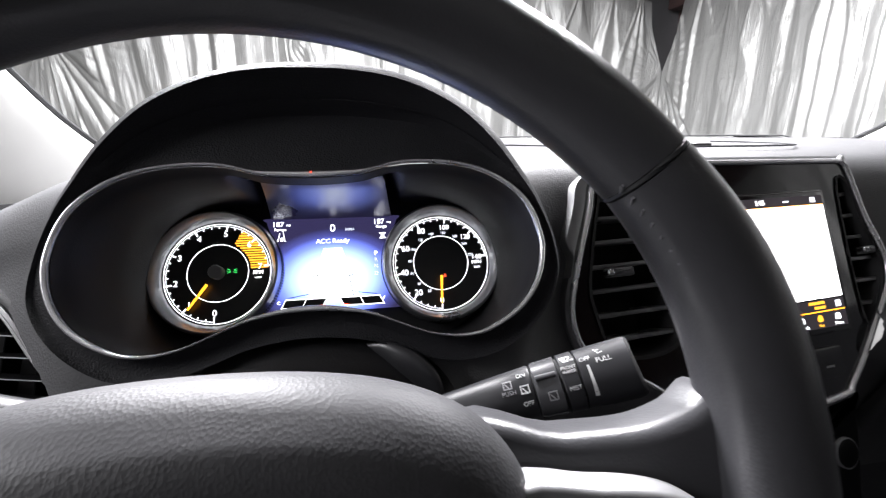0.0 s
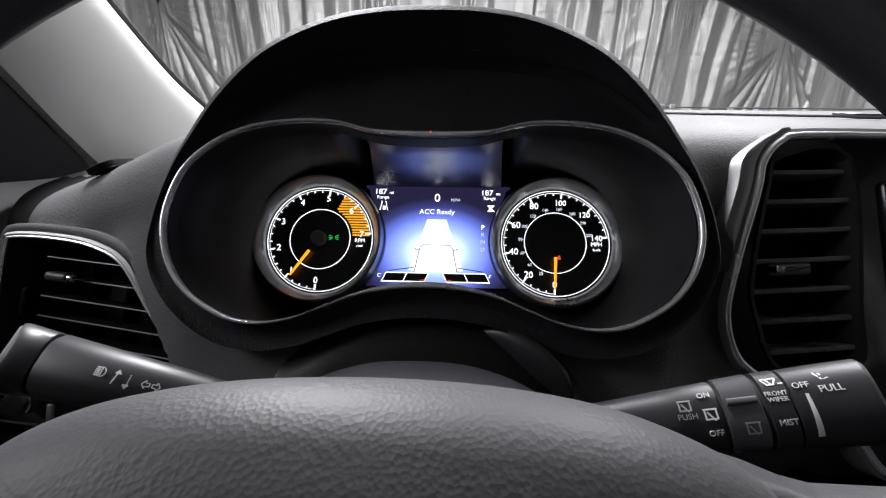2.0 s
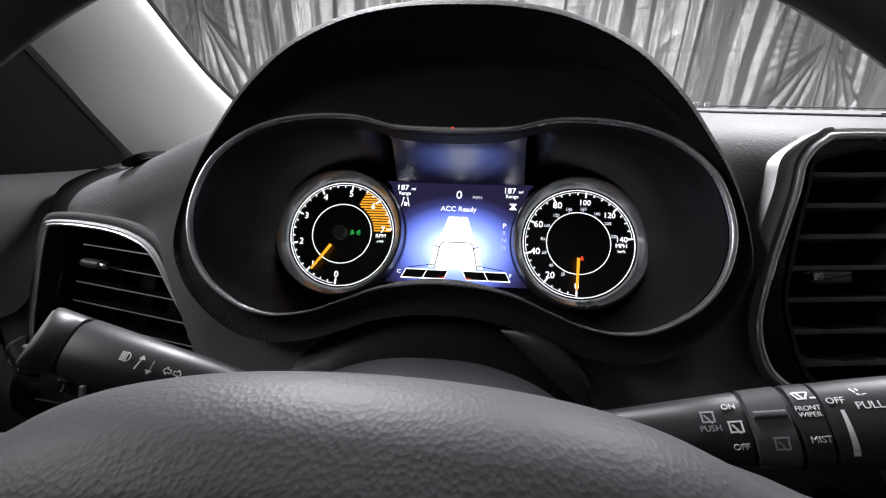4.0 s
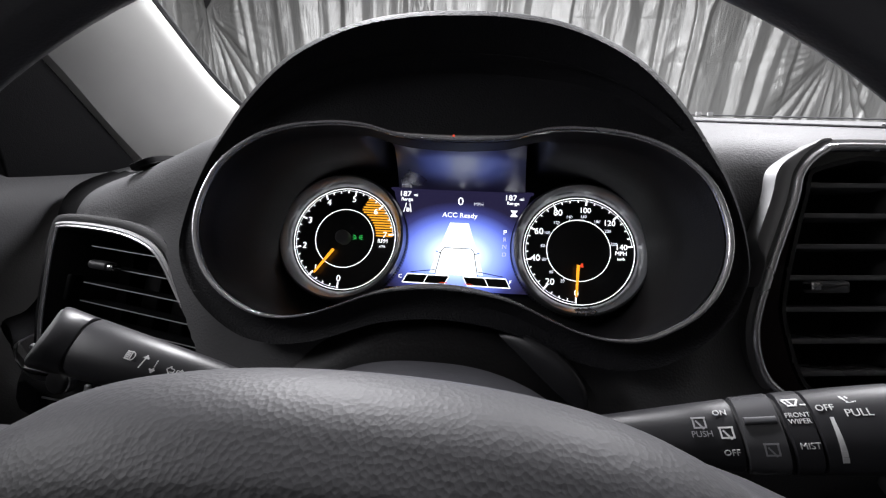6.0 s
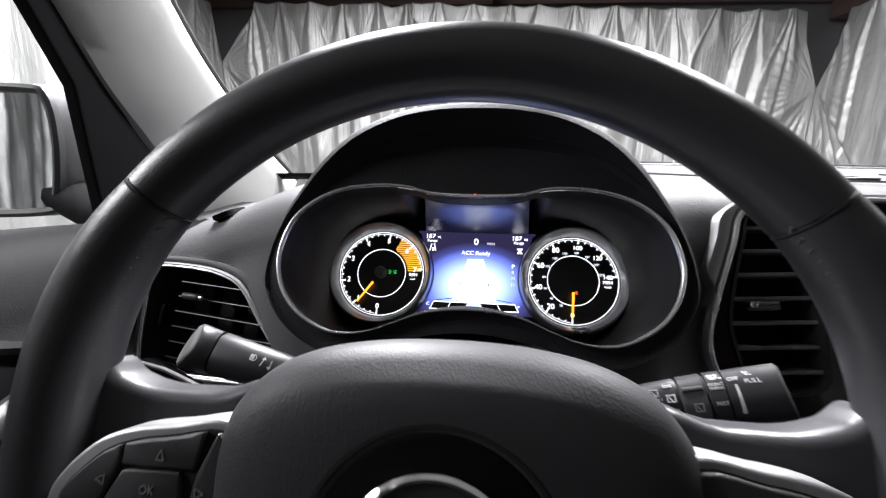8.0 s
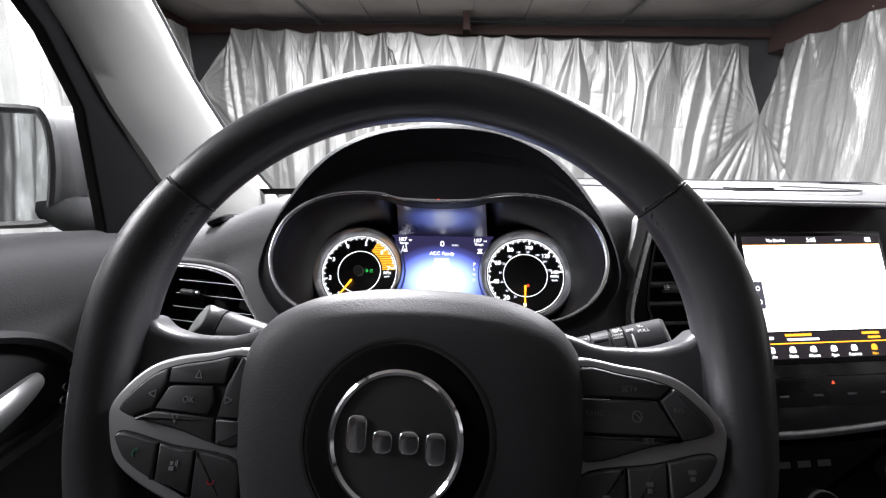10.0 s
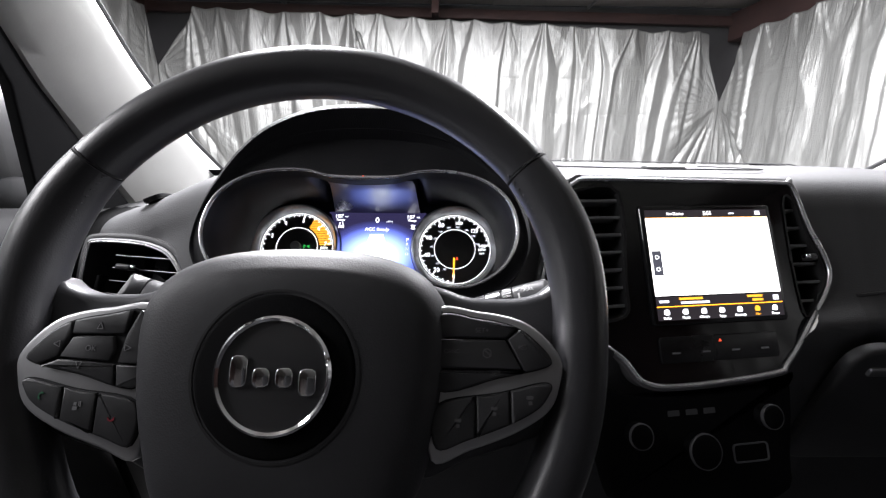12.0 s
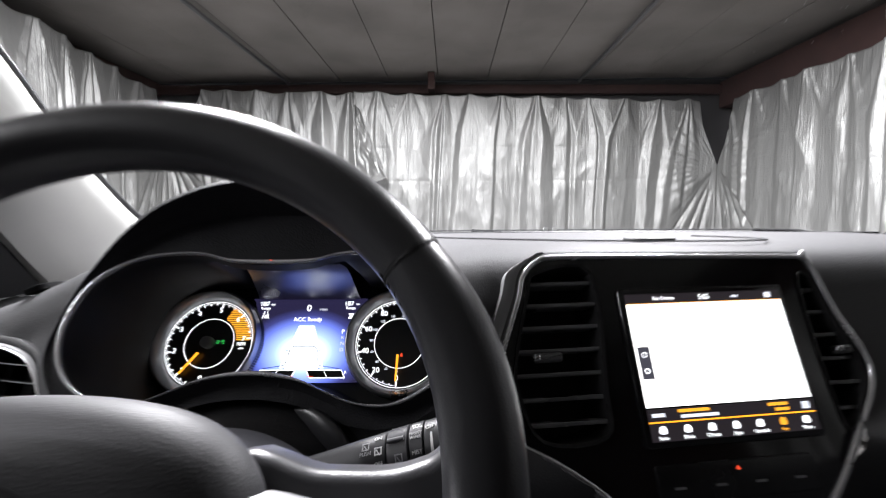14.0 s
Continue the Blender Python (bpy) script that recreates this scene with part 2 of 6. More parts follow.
def slab(outline, w0, w1, m, bevel=0.0, bm=None):
    """A plate with the 2D outline between heights w0 (back) and w1 (front), its front edge rounded."""
    rings = [[m @ Vector((u, v, w0)) for u, v in outline]]
    if bevel:
        rings.append([m @ Vector((u, v, w1 - bevel)) for u, v in outline])
        for k in (1, 2, 3):
            a = k * math.pi / 6
            rings.append([m @ Vector((u, v, w1 - bevel + bevel * math.sin(a))) for u, v in shrink(outline, bevel * (1 - math.cos(a)))])
    else:
        rings.append([m @ Vector((u, v, w1)) for u, v in outline])
    return loft(rings, True, (True, True), bm)


def band(outer, inner, w0, w1, m, bm=None, crown=0.0):
    """A frame between two outlines of equal count, closed all round."""
    rings = [[m @ Vector((u, v, w0)) for u, v in outer], [m @ Vector((u, v, w1)) for u, v in outer]]
    if crown:
        mid = [((a[0] + b[0]) / 2, (a[1] + b[1]) / 2) for a, b in zip(outer, inner)]
        rings.append([m @ Vector((u, v, w1 + crown)) for u, v in mid])
    rings += [[m @ Vector((u, v, w1)) for u, v in inner], [m @ Vector((u, v, w0)) for u, v in inner], rings[0]]
    b = loft(rings, True, bm=bm)
    bmesh.ops.remove_doubles(b, verts=b.verts, dist=1e-7)
    return b


def circle(r, n=48, c=(0, 0), a0=0.0):
    return [(c[0] + r * math.cos(a0 + 2 * math.pi * k / n), c[1] + r * math.sin(a0 + 2 * math.pi * k / n)) for k in range(n)]


def rect(u0, v0, u1, v1, r=0.0, n=4):
    if not r:
        return [(u0, v0), (u1, v0), (u1, v1), (u0, v1)]
    out = []
    for cu, cv, a in ((u1 - r, v0 + r, -90), (u1 - r, v1 - r, 0), (u0 + r, v1 - r, 90), (u0 + r, v0 + r, 180)):
        for k in range(n + 1):
            t = radians(a + 90 * k / n)
            out.append((cu + r * math.cos(t), cv + r * math.sin(t)))
    return out


def block(u0, v0, u1, v1, w0, w1, m, bevel=0.0, r=0.0, bm=None):
    return slab(rect(u0, v0, u1, v1, r), w0, w1, m, bevel, bm)


def words(name, body, size, m, material, parent, label="", depth=0.00015, align="CENTER"):
    cu = bpy.data.curves.new(name, "FONT")
    cu.body, cu.size, cu.extrude, cu.align_x, cu.align_y, cu.resolution_u = body, size, depth, align, "CENTER", 3
    tmp = bpy.data.objects.new(name, cu)
    scene.collection.objects.link(tmp)
    me = bpy.data.meshes.new_from_object(tmp.evaluated_get(bpy.context.evaluated_depsgraph_get()))
    bpy.data.objects.remove(tmp)
    bpy.data.curves.remove(cu)
    me.transform(m)
    me.materials.clear()
    me.materials.append(material)
    ob = new(name, me)
    ob.parent = parent
    ob.matrix_parent_inverse = (Matrix.Translation(parent.location) if parent.type == "EMPTY" else Matrix.Identity(4)).inverted()
    return tagged(ob, label) if label else ob


def shift(m, u, v, w=0.0, turn=0.0):
    return m @ pose(u, v, w, 0, 0, turn)


def inside(p, poly):
    x, y = p
    hit = False
    for i in range(len(poly)):
        (x0, y0), (x1, y1) = poly[i - 1], poly[i]
        if (y0 > y) != (y1 > y) and x < (x1 - x0) * (y - y0) / (y1 - y0) + x0:
            hit = not hit
    return hit


def mirror_half(half):
    """Closed outline from the right half, top to bottom, both ends on the axis."""
    return half + [(-x, z) for x, z in half[-2:0:-1]]


def smoothstep(a, b, x):
    t = min(max((x - a) / (b - a), 0), 1)
    return t * t * (3 - 2 * t)


# ---- garage: floor, walls, ceiling ----
X0, X1, Y0, Y1, ZC = -2.25, 2.4, -4.2, 3.25, 2.2


def plain_block(name, a, b, material, label, category, kind="structure"):
    bm = bmesh.new()
    bmesh.ops.create_cube(bm, size=1, matrix=Matrix.LocRotScale([(p + q) / 2 for p, q in zip(a, b)], None, [q - p for p, q in zip(a, b)]))
    return tagged(part(name, bm, material, smooth=False), label, category, kind=kind)


plain_block("floor", (X0 - 0.1, Y0 - 0.1, -0.1), (X1 + 0.1, Y1 + 0.1, 0), CONCRETE, "dusty grey concrete garage floor under the car", "floor")
plain_block("wall_north", (X0, Y1, 0), (X1, Y1 + 0.1, ZC), WALLBOARD, "dark garage wall behind the foil sheets", "wall")
plain_block("wall_south", (X0, Y0 - 0.1, 0), (X1, Y0, ZC), PLANK, "dark garage wall behind the car", "wall")
plain_block("wall_west", (X0 - 0.1, Y0 - 0.1, 0), (X0, Y1 + 0.1, ZC), BEAM, "dark brown garage side wall", "wall")
plain_block("wall_east", (X1, Y0 - 0.1, 0), (X1 + 0.1, Y1 + 0.1, ZC), BEAM, "dark brown garage side wall", "wall")


def ceiling():
    bm = bmesh.new()
    n = 12
    for k in range(n):
        a = X0 + (X1 - X0) * k / n
        b = X0 + (X1 - X0) * (k + 1) / n - 0.005
        dz = random.uniform(0, 0.008)
        bmesh.ops.create_cube(bm, size=1, matrix=Matrix.LocRotScale(((a + b) / 2, (Y0 + Y1) / 2, ZC + 0.02 + dz), None, (b - a, Y1 - Y0, 0.03)))
    bmesh.ops.create_cube(bm, size=1, matrix=Matrix.LocRotScale(((X0 + X1) / 2, (Y0 + Y1) / 2, ZC + 0.08), None, (X1 - X0 + 0.2, Y1 - Y0 + 0.2, 0.06)))
    tagged(part("ceiling", bm, PLANK, smooth=False), "dim boarded garage ceiling, grey brown and stained", "ceiling", kind="structure")


ceiling()
plain_block("car_rear", (-0.44, -1.8, 0.25), (1.16, -1.75, 1.6), DARKCLOTH, "plain dark wall closing the cabin behind the seats", "wall")
plain_block("car_side", (1.12, -1.75, 0.25), (1.16, 0.3, 1.06), DARKCLOTH, "plain dark inner side of the passenger's door", "wall")
plain_block("car_floor", (-0.44, -1.75, 0.2), (1.16, 0.5, 0.25), DARKCLOTH, "plain dark cabin floor", "floor")


def beam(name, p0, p1, w, h, label):
    m = basis(p0, Vector(p1) - Vector(p0), (0, 0, 1))
    ln = (Vector(p1) - Vector(p0)).length
    bm = loft([[m @ Vector((s, v, q)) for v, q in rect(-h / 2, -w / 2, h / 2, w / 2, 0.01, 2)] for s in (0, ln / 3, 2 * ln / 3, ln)], True, (True, True))
    return tagged(part(name, bm, BEAM), label, "beam", kind="structure")


beam("trim", (2.33, -0.5, 2.06), (2.33, 3.2, 2.06), 0.12, 0.2, "dark red-brown timber rail above the side sheet")
beam("trim", (-2.19, -0.5, 2.15), (-2.19, 3.2, 2.15), 0.1, 0.1, "dark red-brown timber rail above the side sheet")
beam("trim", (X0, 3.2, 2.15), (X1, 3.2, 2.1), 0.06, 0.07, "dark timber batten above the front sheet")


def door_rail(x0, x1):
    bm = tube([(x0, -4.0, 2.175), (x0 + (x1 - x0) * 0.5, -0.5, 2.175), (x1, 3.18, 2.175)], 0.012, 8)
    tagged(part("door_rail", bm, DARKSATIN), "thin metal rail running along the ceiling", "rail", "ceiling rails")


door_rail(-1.13, -1.1)
door_rail(1.14, 1.17)
plain_block("ceiling_bracket", (0.0, 3.0, 2.08), (0.05, 3.2, 2.2), BEAM, "short dark bracket where ceiling and sheet meet", "bracket", "")

# ---- foil sheets ----
GR, GL = Vector((2.155, 3.0, 1.49)), Vector((-2.0, 3.0, 1.69))


def ridge(x):
    """A pleat: broad rounded fronts that meet in narrow creases, between -1 and 1."""
    return 2 * abs(math.sin(x / 2)) ** 0.8 - 1


@functools.lru_cache(None)
def pleats(seed):
    """Places and depths of the sharp folds along a sheet, front and back by turns."""
    rng = random.Random(int(seed * 10))
    at, knots, side = -3.0, [], 1
    while at < 5.0:
        knots.append((at, side * rng.uniform(0.003, 0.025)))
        at += rng.choice((0.022, 0.035, 0.05, 0.075, 0.11)) * rng.uniform(0.8, 1.25)
        side = -side
    return [k[0] for k in knots], [k[1] for k in knots]


def drape(u, seed):
    at, depth = pleats(seed)
    i = max(1, min(bisect_right(at, u), len(at) - 1))
    f = (u - at[i - 1]) / (at[i] - at[i - 1])
    f = 0.75 * f + 0.25 * smoothstep(0, 1, f)
    return depth[i - 1] + (depth[i] - depth[i - 1]) * f


def bisect_right(row, x):
    lo, hi = 0, len(row)
    while lo < hi:
        mid = (lo + hi) // 2
        lo, hi = (lo, mid) if x < row[mid] else (mid + 1, hi)
    return lo


def nail(n, seed):
    return 0.1 + n * 0.23 + 0.075 * noise.noise(Vector((n * 3.3, seed, 1)))


def nearest_nail(s, seed):
    n = round((s - 0.1) / 0.23)
    return min((n - 1, n, n + 1), key=lambda k: abs(nail(k, seed) - s))


def fold_field(s, z, top, seed, anchors):
    """Depth of the folds at distance s along a sheet; anchors are gathered points (s, z)."""
    drop = top - z
    lean = (0.20 * noise.noise(Vector((s * 0.9, seed, 6))) + 0.05 * noise.noise(Vector((s * 4.0, seed, 9)))) * drop
    x = s + lean + 0.010 * noise.noise(Vector((s * 3.0, z * 2.6, seed)))
    n = nearest_nail(x, seed)
    sn = nail(n, seed)
    # the folds run together at each nail; between the nails a smooth slack panel hangs
    c = 0.16 + 0.84 * smoothstep(-0.05, 0.34 + 0.16 * noise.noise(Vector((n * 1.7, seed, 3))), drop)
    left, right = (sn - nail(n - 1, seed)) / 2, (nail(n + 1, seed) - sn) / 2
    u = sn + max(-left, min(right, (x - sn) / c))
    slack = abs((x - sn) / c) > (right if x > sn else left)
    d = drape(u, seed) * (0.35 + 0.65 * c) + 0.014 * math.sin(x * 2 * math.pi / 0.47 + seed)
    if not slack:
        d += 0.010 * (1 - c)
    # sharp creases that run at odd angles, and fine crinkles that grow towards the floor
    d -= 0.020 * abs(noise.noise(Vector((s * 4.2 + z * 1.3, z * 2.1 - s * 0.8, seed + 3))))
    d -= 0.006 * abs(noise.noise(Vector((s * 11 - z * 3.0, z * 5.5 + s * 2, seed + 4))))
    d -= (0.002 + 0.006 * smoothstep(0.25, 0.75, drop)) * abs(noise.noise(Vector((s * 21, z * 3.4, seed + 5))))
    # the fold lines of the once packed sheet
    for k, line in enumerate((0.33, 0.58)):
        zl = 1.98 - line - 0.006 * noise.noise(Vector((s * 2.2, k, seed)))
        d -= 0.0022 * max(0.0, 1 - abs(z - zl) / 0.012) * smoothstep(-0.25, 0.25, noise.noise(Vector((s * 3.1, k * 5.0, seed))))
    for sa, za, _ in anchors:
        r = math.hypot(s - sa, z - za)
        ang = math.atan2(z - za, s - sa)
        below = max(0.0, -math.sin(ang))
        cone = smoothstep(0.68, 0.78, below)
        k = max(0.85 * math.exp(-(r / 0.30) ** 2), cone * math.exp(-(r / 0.9) ** 2))
        pleat = ridge(ang * 33 + 1.2 * math.sin(ang * 5.1 + seed) + seed)
        fine = 1 - 2 * abs(noise.noise(Vector((ang * 16, r * 2.5, seed))))
        ray = (0.020 + 0.008 * cone) * min(r, 0.55) * pleat + 0.016 * min(r, 0.5) * fine - 0.03 * cone * min(r / 0.2, 1)
        hold = min(abs(s - sa) / 0.05, 1.0)
        d = hold * (d * (1 - k) + k * ray)
    return d


def foil_sheet(name, at, normal, s0, s1, top0, top1, anchors, seed, label, bottom=0.05, ragged=(None, None)):
    """at(s): the foot of the sheet at distance s; anchors pull it in to the corner."""
    cols, rows = int((s1 - s0) / 0.0072), 130
    low = bottom + 0.9
    bm = bmesh.new()
    grid = []
    for i in range(cols + 1):
        s = s0 + (s1 - s0) * i / cols
        top = top0 + (top1 - top0) * i / cols
        away = abs(s - nail(nearest_nail(s, seed), seed))
        top += 0.010 - 0.14 * min(away, 0.05 + 0.5 * away) + 0.012 * noise.noise(Vector((s * 5, seed, 2))) + 0.004 * noise.noise(Vector((s * 19, seed, 2)))
        for sa, za, steep in anchors:
            top = min(top, za + 0.012 + steep * max(abs(s - sa) - 0.004, 0) + 1.5 * steep * max(abs(s - sa) - 0.3 / steep, 0))
        line = []
        for j in range(rows + 1):
            z = top + (low - top) * j / 118 if j <= 118 else low + (bottom - low) * (j - 118) / (rows - 118)
            d = fold_field(s, z, top, seed, anchors)
            side = 0.0
            for k, edge in enumerate(ragged):
                if edge is not None and abs(s - edge) < 0.05:
                    side += 0.01 * noise.noise(Vector((z * 5, seed, k)))
            p = at(s) + normal * d
            line.append(bm.verts.new((p.x + side * abs(normal.y), p.y, z)))
        grid.append(line)
    for a, b in zip(grid, grid[1:]):
        for j in range(rows):
            bm.faces.new((a[j], b[j], b[j + 1], a[j + 1]))
    ob = part(name, bm, FOIL, label=label)
    for ed in ob.data.edges:
        ed.use_edge_sharp = False
    sol = ob.modifiers.new("thickness", "SOLIDIFY")
    sol.thickness = 0.0012
    return tagged(ob, label, "foil sheet", "silver sheets round the car")


front = lambda s: Vector((s, GL.y + (GR.y - GL.y) * (s - GL.x) / (GR.x - GL.x), 0))
foil_sheet("foil_sheet", front, Vector((0, -1, 0)), GL.x, -0.50, 2.10, 2.05, [(GL.x, GL.z, 1.15)], 1.0, "crumpled silver foil sheet hung in pleats, gathered at its corner", ragged=(None, -0.50))
foil_sheet("foil_sheet", lambda s: front(s) + Vector((0, -0.03 if s < -0.3 else -0.03 * max(0, 1 - (s + 0.3) / 0.4), 0)), Vector((0, -1, 0)), -0.552, GR.x, 2.055, 1.965, [(GR.x, GR.z, 2.7)], 2.3, "wide silver foil sheet hung in pleats across the front wall", ragged=(-0.552, None))
foil_sheet("foil_sheet", lambda s: Vector((GR.x, GR.y - s, 0)), Vector((-1, 0, 0)), 0.0, 4.4, 1.945, 1.90, [(0.0, GR.z, 2.7)], 4.1, "silver foil sheet hung in pleats along the side wall")
foil_sheet("foil_sheet", lambda s: Vector((GL.x + 0.42 * smoothstep(-0.3, 2.4, s) - 0.42 * smoothstep(-0.3, 2.4, 0), GL.y - s, 0)), Vector((1, 0, 0)), 0.0, 4.4, 2.06, 2.1, [(0.0, GL.z, 4.5)], 5.7, "silver foil sheet hung in pleats along the side wall")


def loose_flap():
    bm = bmesh.new()
    grid = []
    for i in range(29):
        s = i / 28
        line = []
        for j in range(61):
            t = j / 60
            z = 1.96 - 1.1 * t
            width = 0.02 + 0.215 * min(t / 0.44, 1) - 0.12 * smoothstep(0.45, 0.49, t) + 0.09 * smoothstep(0.56, 0.72, t)
            crumple = -0.035 * abs(noise.noise(Vector((s * 2.5 + t * 2, t * 8 - s, 4)))) - 0.02 * abs(noise.noise(Vector((s * 6 - t * 3, t * 17, 6))))
            lift = 0.10 * s * smoothstep(0.1, 0.42, t) * (1 - 0.6 * smoothstep(0.46, 0.52, t)) + 0.02 * smoothstep(0.5, 0.8, t)
            x = -0.53 + s * width + 0.02 * noise.noise(Vector((s * 2, t * 7, 9)))
            line.append(bm.verts.new((x, 2.945 - lift + crumple, z - 0.05 * s)))
        grid.append(line)
    for a, b in zip(grid, grid[1:]):
        for j in range(60):
            bm.faces.new((a[j], b[j], b[j + 1], a[j + 1]))
    ob = part("foil_flap", bm, FOIL)
    ob.modifiers.new("thickness", "SOLIDIFY").thickness = 0.0012
    tagged(ob, "loose crumpled flap of silver foil hanging at the sheets' overlap", "foil flap")


loose_flap()


def yellow_sign():
    th = thing("wall_sign", (2.06, 1.535, 2.02), "round yellow sign with a pale rim on the side wall", "sign")
    m = basis((2.06, 1.535, 2.02), (0, -1, 0), (0, 0, 1))
    part("plate", slab(circle(0.16, 40), -0.006, 0, m, 0.002), YELLOW, th)
    part("rim", band(circle(0.167, 40), circle(0.159, 40), -0.008, 0.003, m, crown=0.002), WHITEPLASTIC, th, "pale raised rim")
    part("bracket", tube([(2.065, 1.54, 2.04), (2.16, 1.54, 2.05), (2.275, 1.54, 2.055)], 0.012, 8), BEAM, th, "short dark bracket to the timber rail")


yellow_sign()

# ---- car shell: dash, pillars, windscreen, door ----
CX = 0.36  # the car's middle
BEZ = sloped((0, 0.06, 1.03), 0, 0.6)
DIAL = sloped((0, 0.190, 1.0167), 0, 0.577)
WHEEL = basis((0, -0.1270, 1.0293), (1, 0, 0), (0, math.sin(radians(24)), math.cos(radians(24))))
HUB = WHEEL @ pose(0, 0.004, -0.004)
STACK = sloped((0.395, 0.1294, 1.035), 0.15, 0.444)
VENT = sloped((-0.248, 0.0980, 1.006), -0.22, 0.47)

BEZEL_XZ = mirror_half([(0, 1.118), (0.02, 1.1183), (0.04, 1.1195), (0.063, 1.1245), (0.09, 1.125), (0.119, 1.121), (0.143, 1.111), (0.161, 1.094), (0.1685, 1.068), (0.163, 1.045), (0.148, 1.027), (0.124, 1.0145), (0.104, 1.0112), (0.083, 1.0135), (0.064, 1.0195), (0.042, 1.0270), (0.02, 1.0308), (0, 1.0318)])
HOOD_XZ = mirror_half([(0, 1.191), (0.03, 1.190), (0.062, 1.185), (0.09, 1.175), (0.114, 1.161), (0.137, 1.139), (0.155, 1.115), (0.168, 1.095), (0.178, 1.068), (0.177, 1.042), (0.160, 1.018), (0.132, 1.001), (0.106, 0.996), (0.083, 0.998), (0.064, 1.003), (0.042, 1.0100), (0.02, 1.0135), (0, 1.0145)])


def along(x, marks):
    for (a, p), (b, q) in zip(marks, marks[1:]):
        if x <= b:
            return p + (q - p) * (x - a) / (b - a)
    return x


def stack_x(x):
    """Widths on the centre stack, drawn together towards its far end."""
    return along(x, ((0.1, 0.118), (0.183, 0.1955), (0.218, 0.2305), (0.3165, 0.3314), (0.46, 0.4849), (0.556, 0.568), (0.7, 0.70)))


def stack_z(z):
    return along(z, ((0.7, 0.68), (0.9, 0.882), (1.005, 0.9888), (1.0854, 1.0707), (1.112, 1.109), (1.2, 1.2)))


STACK_XZ = [(stack_x(a), stack_z(b)) for a, b in [(0.189, 0.996), (0.183, 1.02), (0.19, 1.048), (0.208, 1.092), (0.214, 1.106), (0.228, 1.1165), (0.25, 1.1205), (0.36, 1.119), (0.495, 1.1165), (0.510, 1.1145), (0.519, 1.106), (0.532, 1.077), (0.556, 1.02), (0.512, 0.966), (0.47, 0.928), (0.45, 0.918), (0.345, 0.912), (0.297, 0.918), (0.272, 0.943), (0.235, 0.967), (0.205, 0.982)]]
VENT_XZ = [(x - 0.008, z - 0.014) for x, z in [(-0.322, 1.046), (-0.312, 1.0545), (-0.266, 1.0565), (-0.231, 1.0535), (-0.205, 1.044), (-0.18, 1.0185), (-0.155, 0.993), (-0.147, 0.978), (-0.165, 0.966), (-0.26, 0.957), (-0.312, 0.959), (-0.322, 0.972), (-0.324, 1.01)]]


def dash_top(x):
    z = 1.121
    left = smoothstep(-0.12, -0.36, x)
    right = smoothstep(0.78, 1.02, x)
    return z - 0.062 * left ** 1.3 - 0.062 * right ** 1.3


def crease_z(x):
    """Height of the joint between the upper and the lower pad."""
    return 0.985 + smoothstep(0.48, 0.56, x) * (0.1 * (x - 0.55) - 0.011)


def dash_profile(x):
    """(y, z) from the windscreen's foot over the top and down the face."""
    far = 0.64 - 0.14 * ((x - CX) / 0.75) ** 2
    zt = dash_top(x)
    lead = 0.115 + 0.03 * smoothstep(0.135, 0.205, x) + 0.15 * max(0, min(x, 0.62) - 0.26) + 0.03 * smoothstep(-0.15, -0.25, x)
    end = smoothstep(-0.30, -0.40, x) + smoothstep(0.97, 1.06, x)
    lead += 0.05 * end
    z9 = 1.02 if zt > 1.09 else zt - 0.09
    return [(far, zt - 0.006 - 0.02 * end), (far - 0.10, zt + 0.0005), ((far + lead) / 2 + 0.04, zt + 0.003), (lead + 0.12, zt + 0.003), (lead + 0.06, zt + 0.001), (lead + 0.02, zt - 0.005), (lead, zt - 0.016), (lead - 0.013, zt - 0.034), (lead - 0.022, zt - 0.055), (lead - 0.042, z9), (lead - 0.062, min(crease_z(x), z9 - 0.015)), (lead - 0.085, 0.95), (lead - 0.075, 0.90), (lead - 0.06, 0.84), (lead - 0.03, 0.74), (lead + 0.0, 0.6), (lead + 0.05, 0.4)]


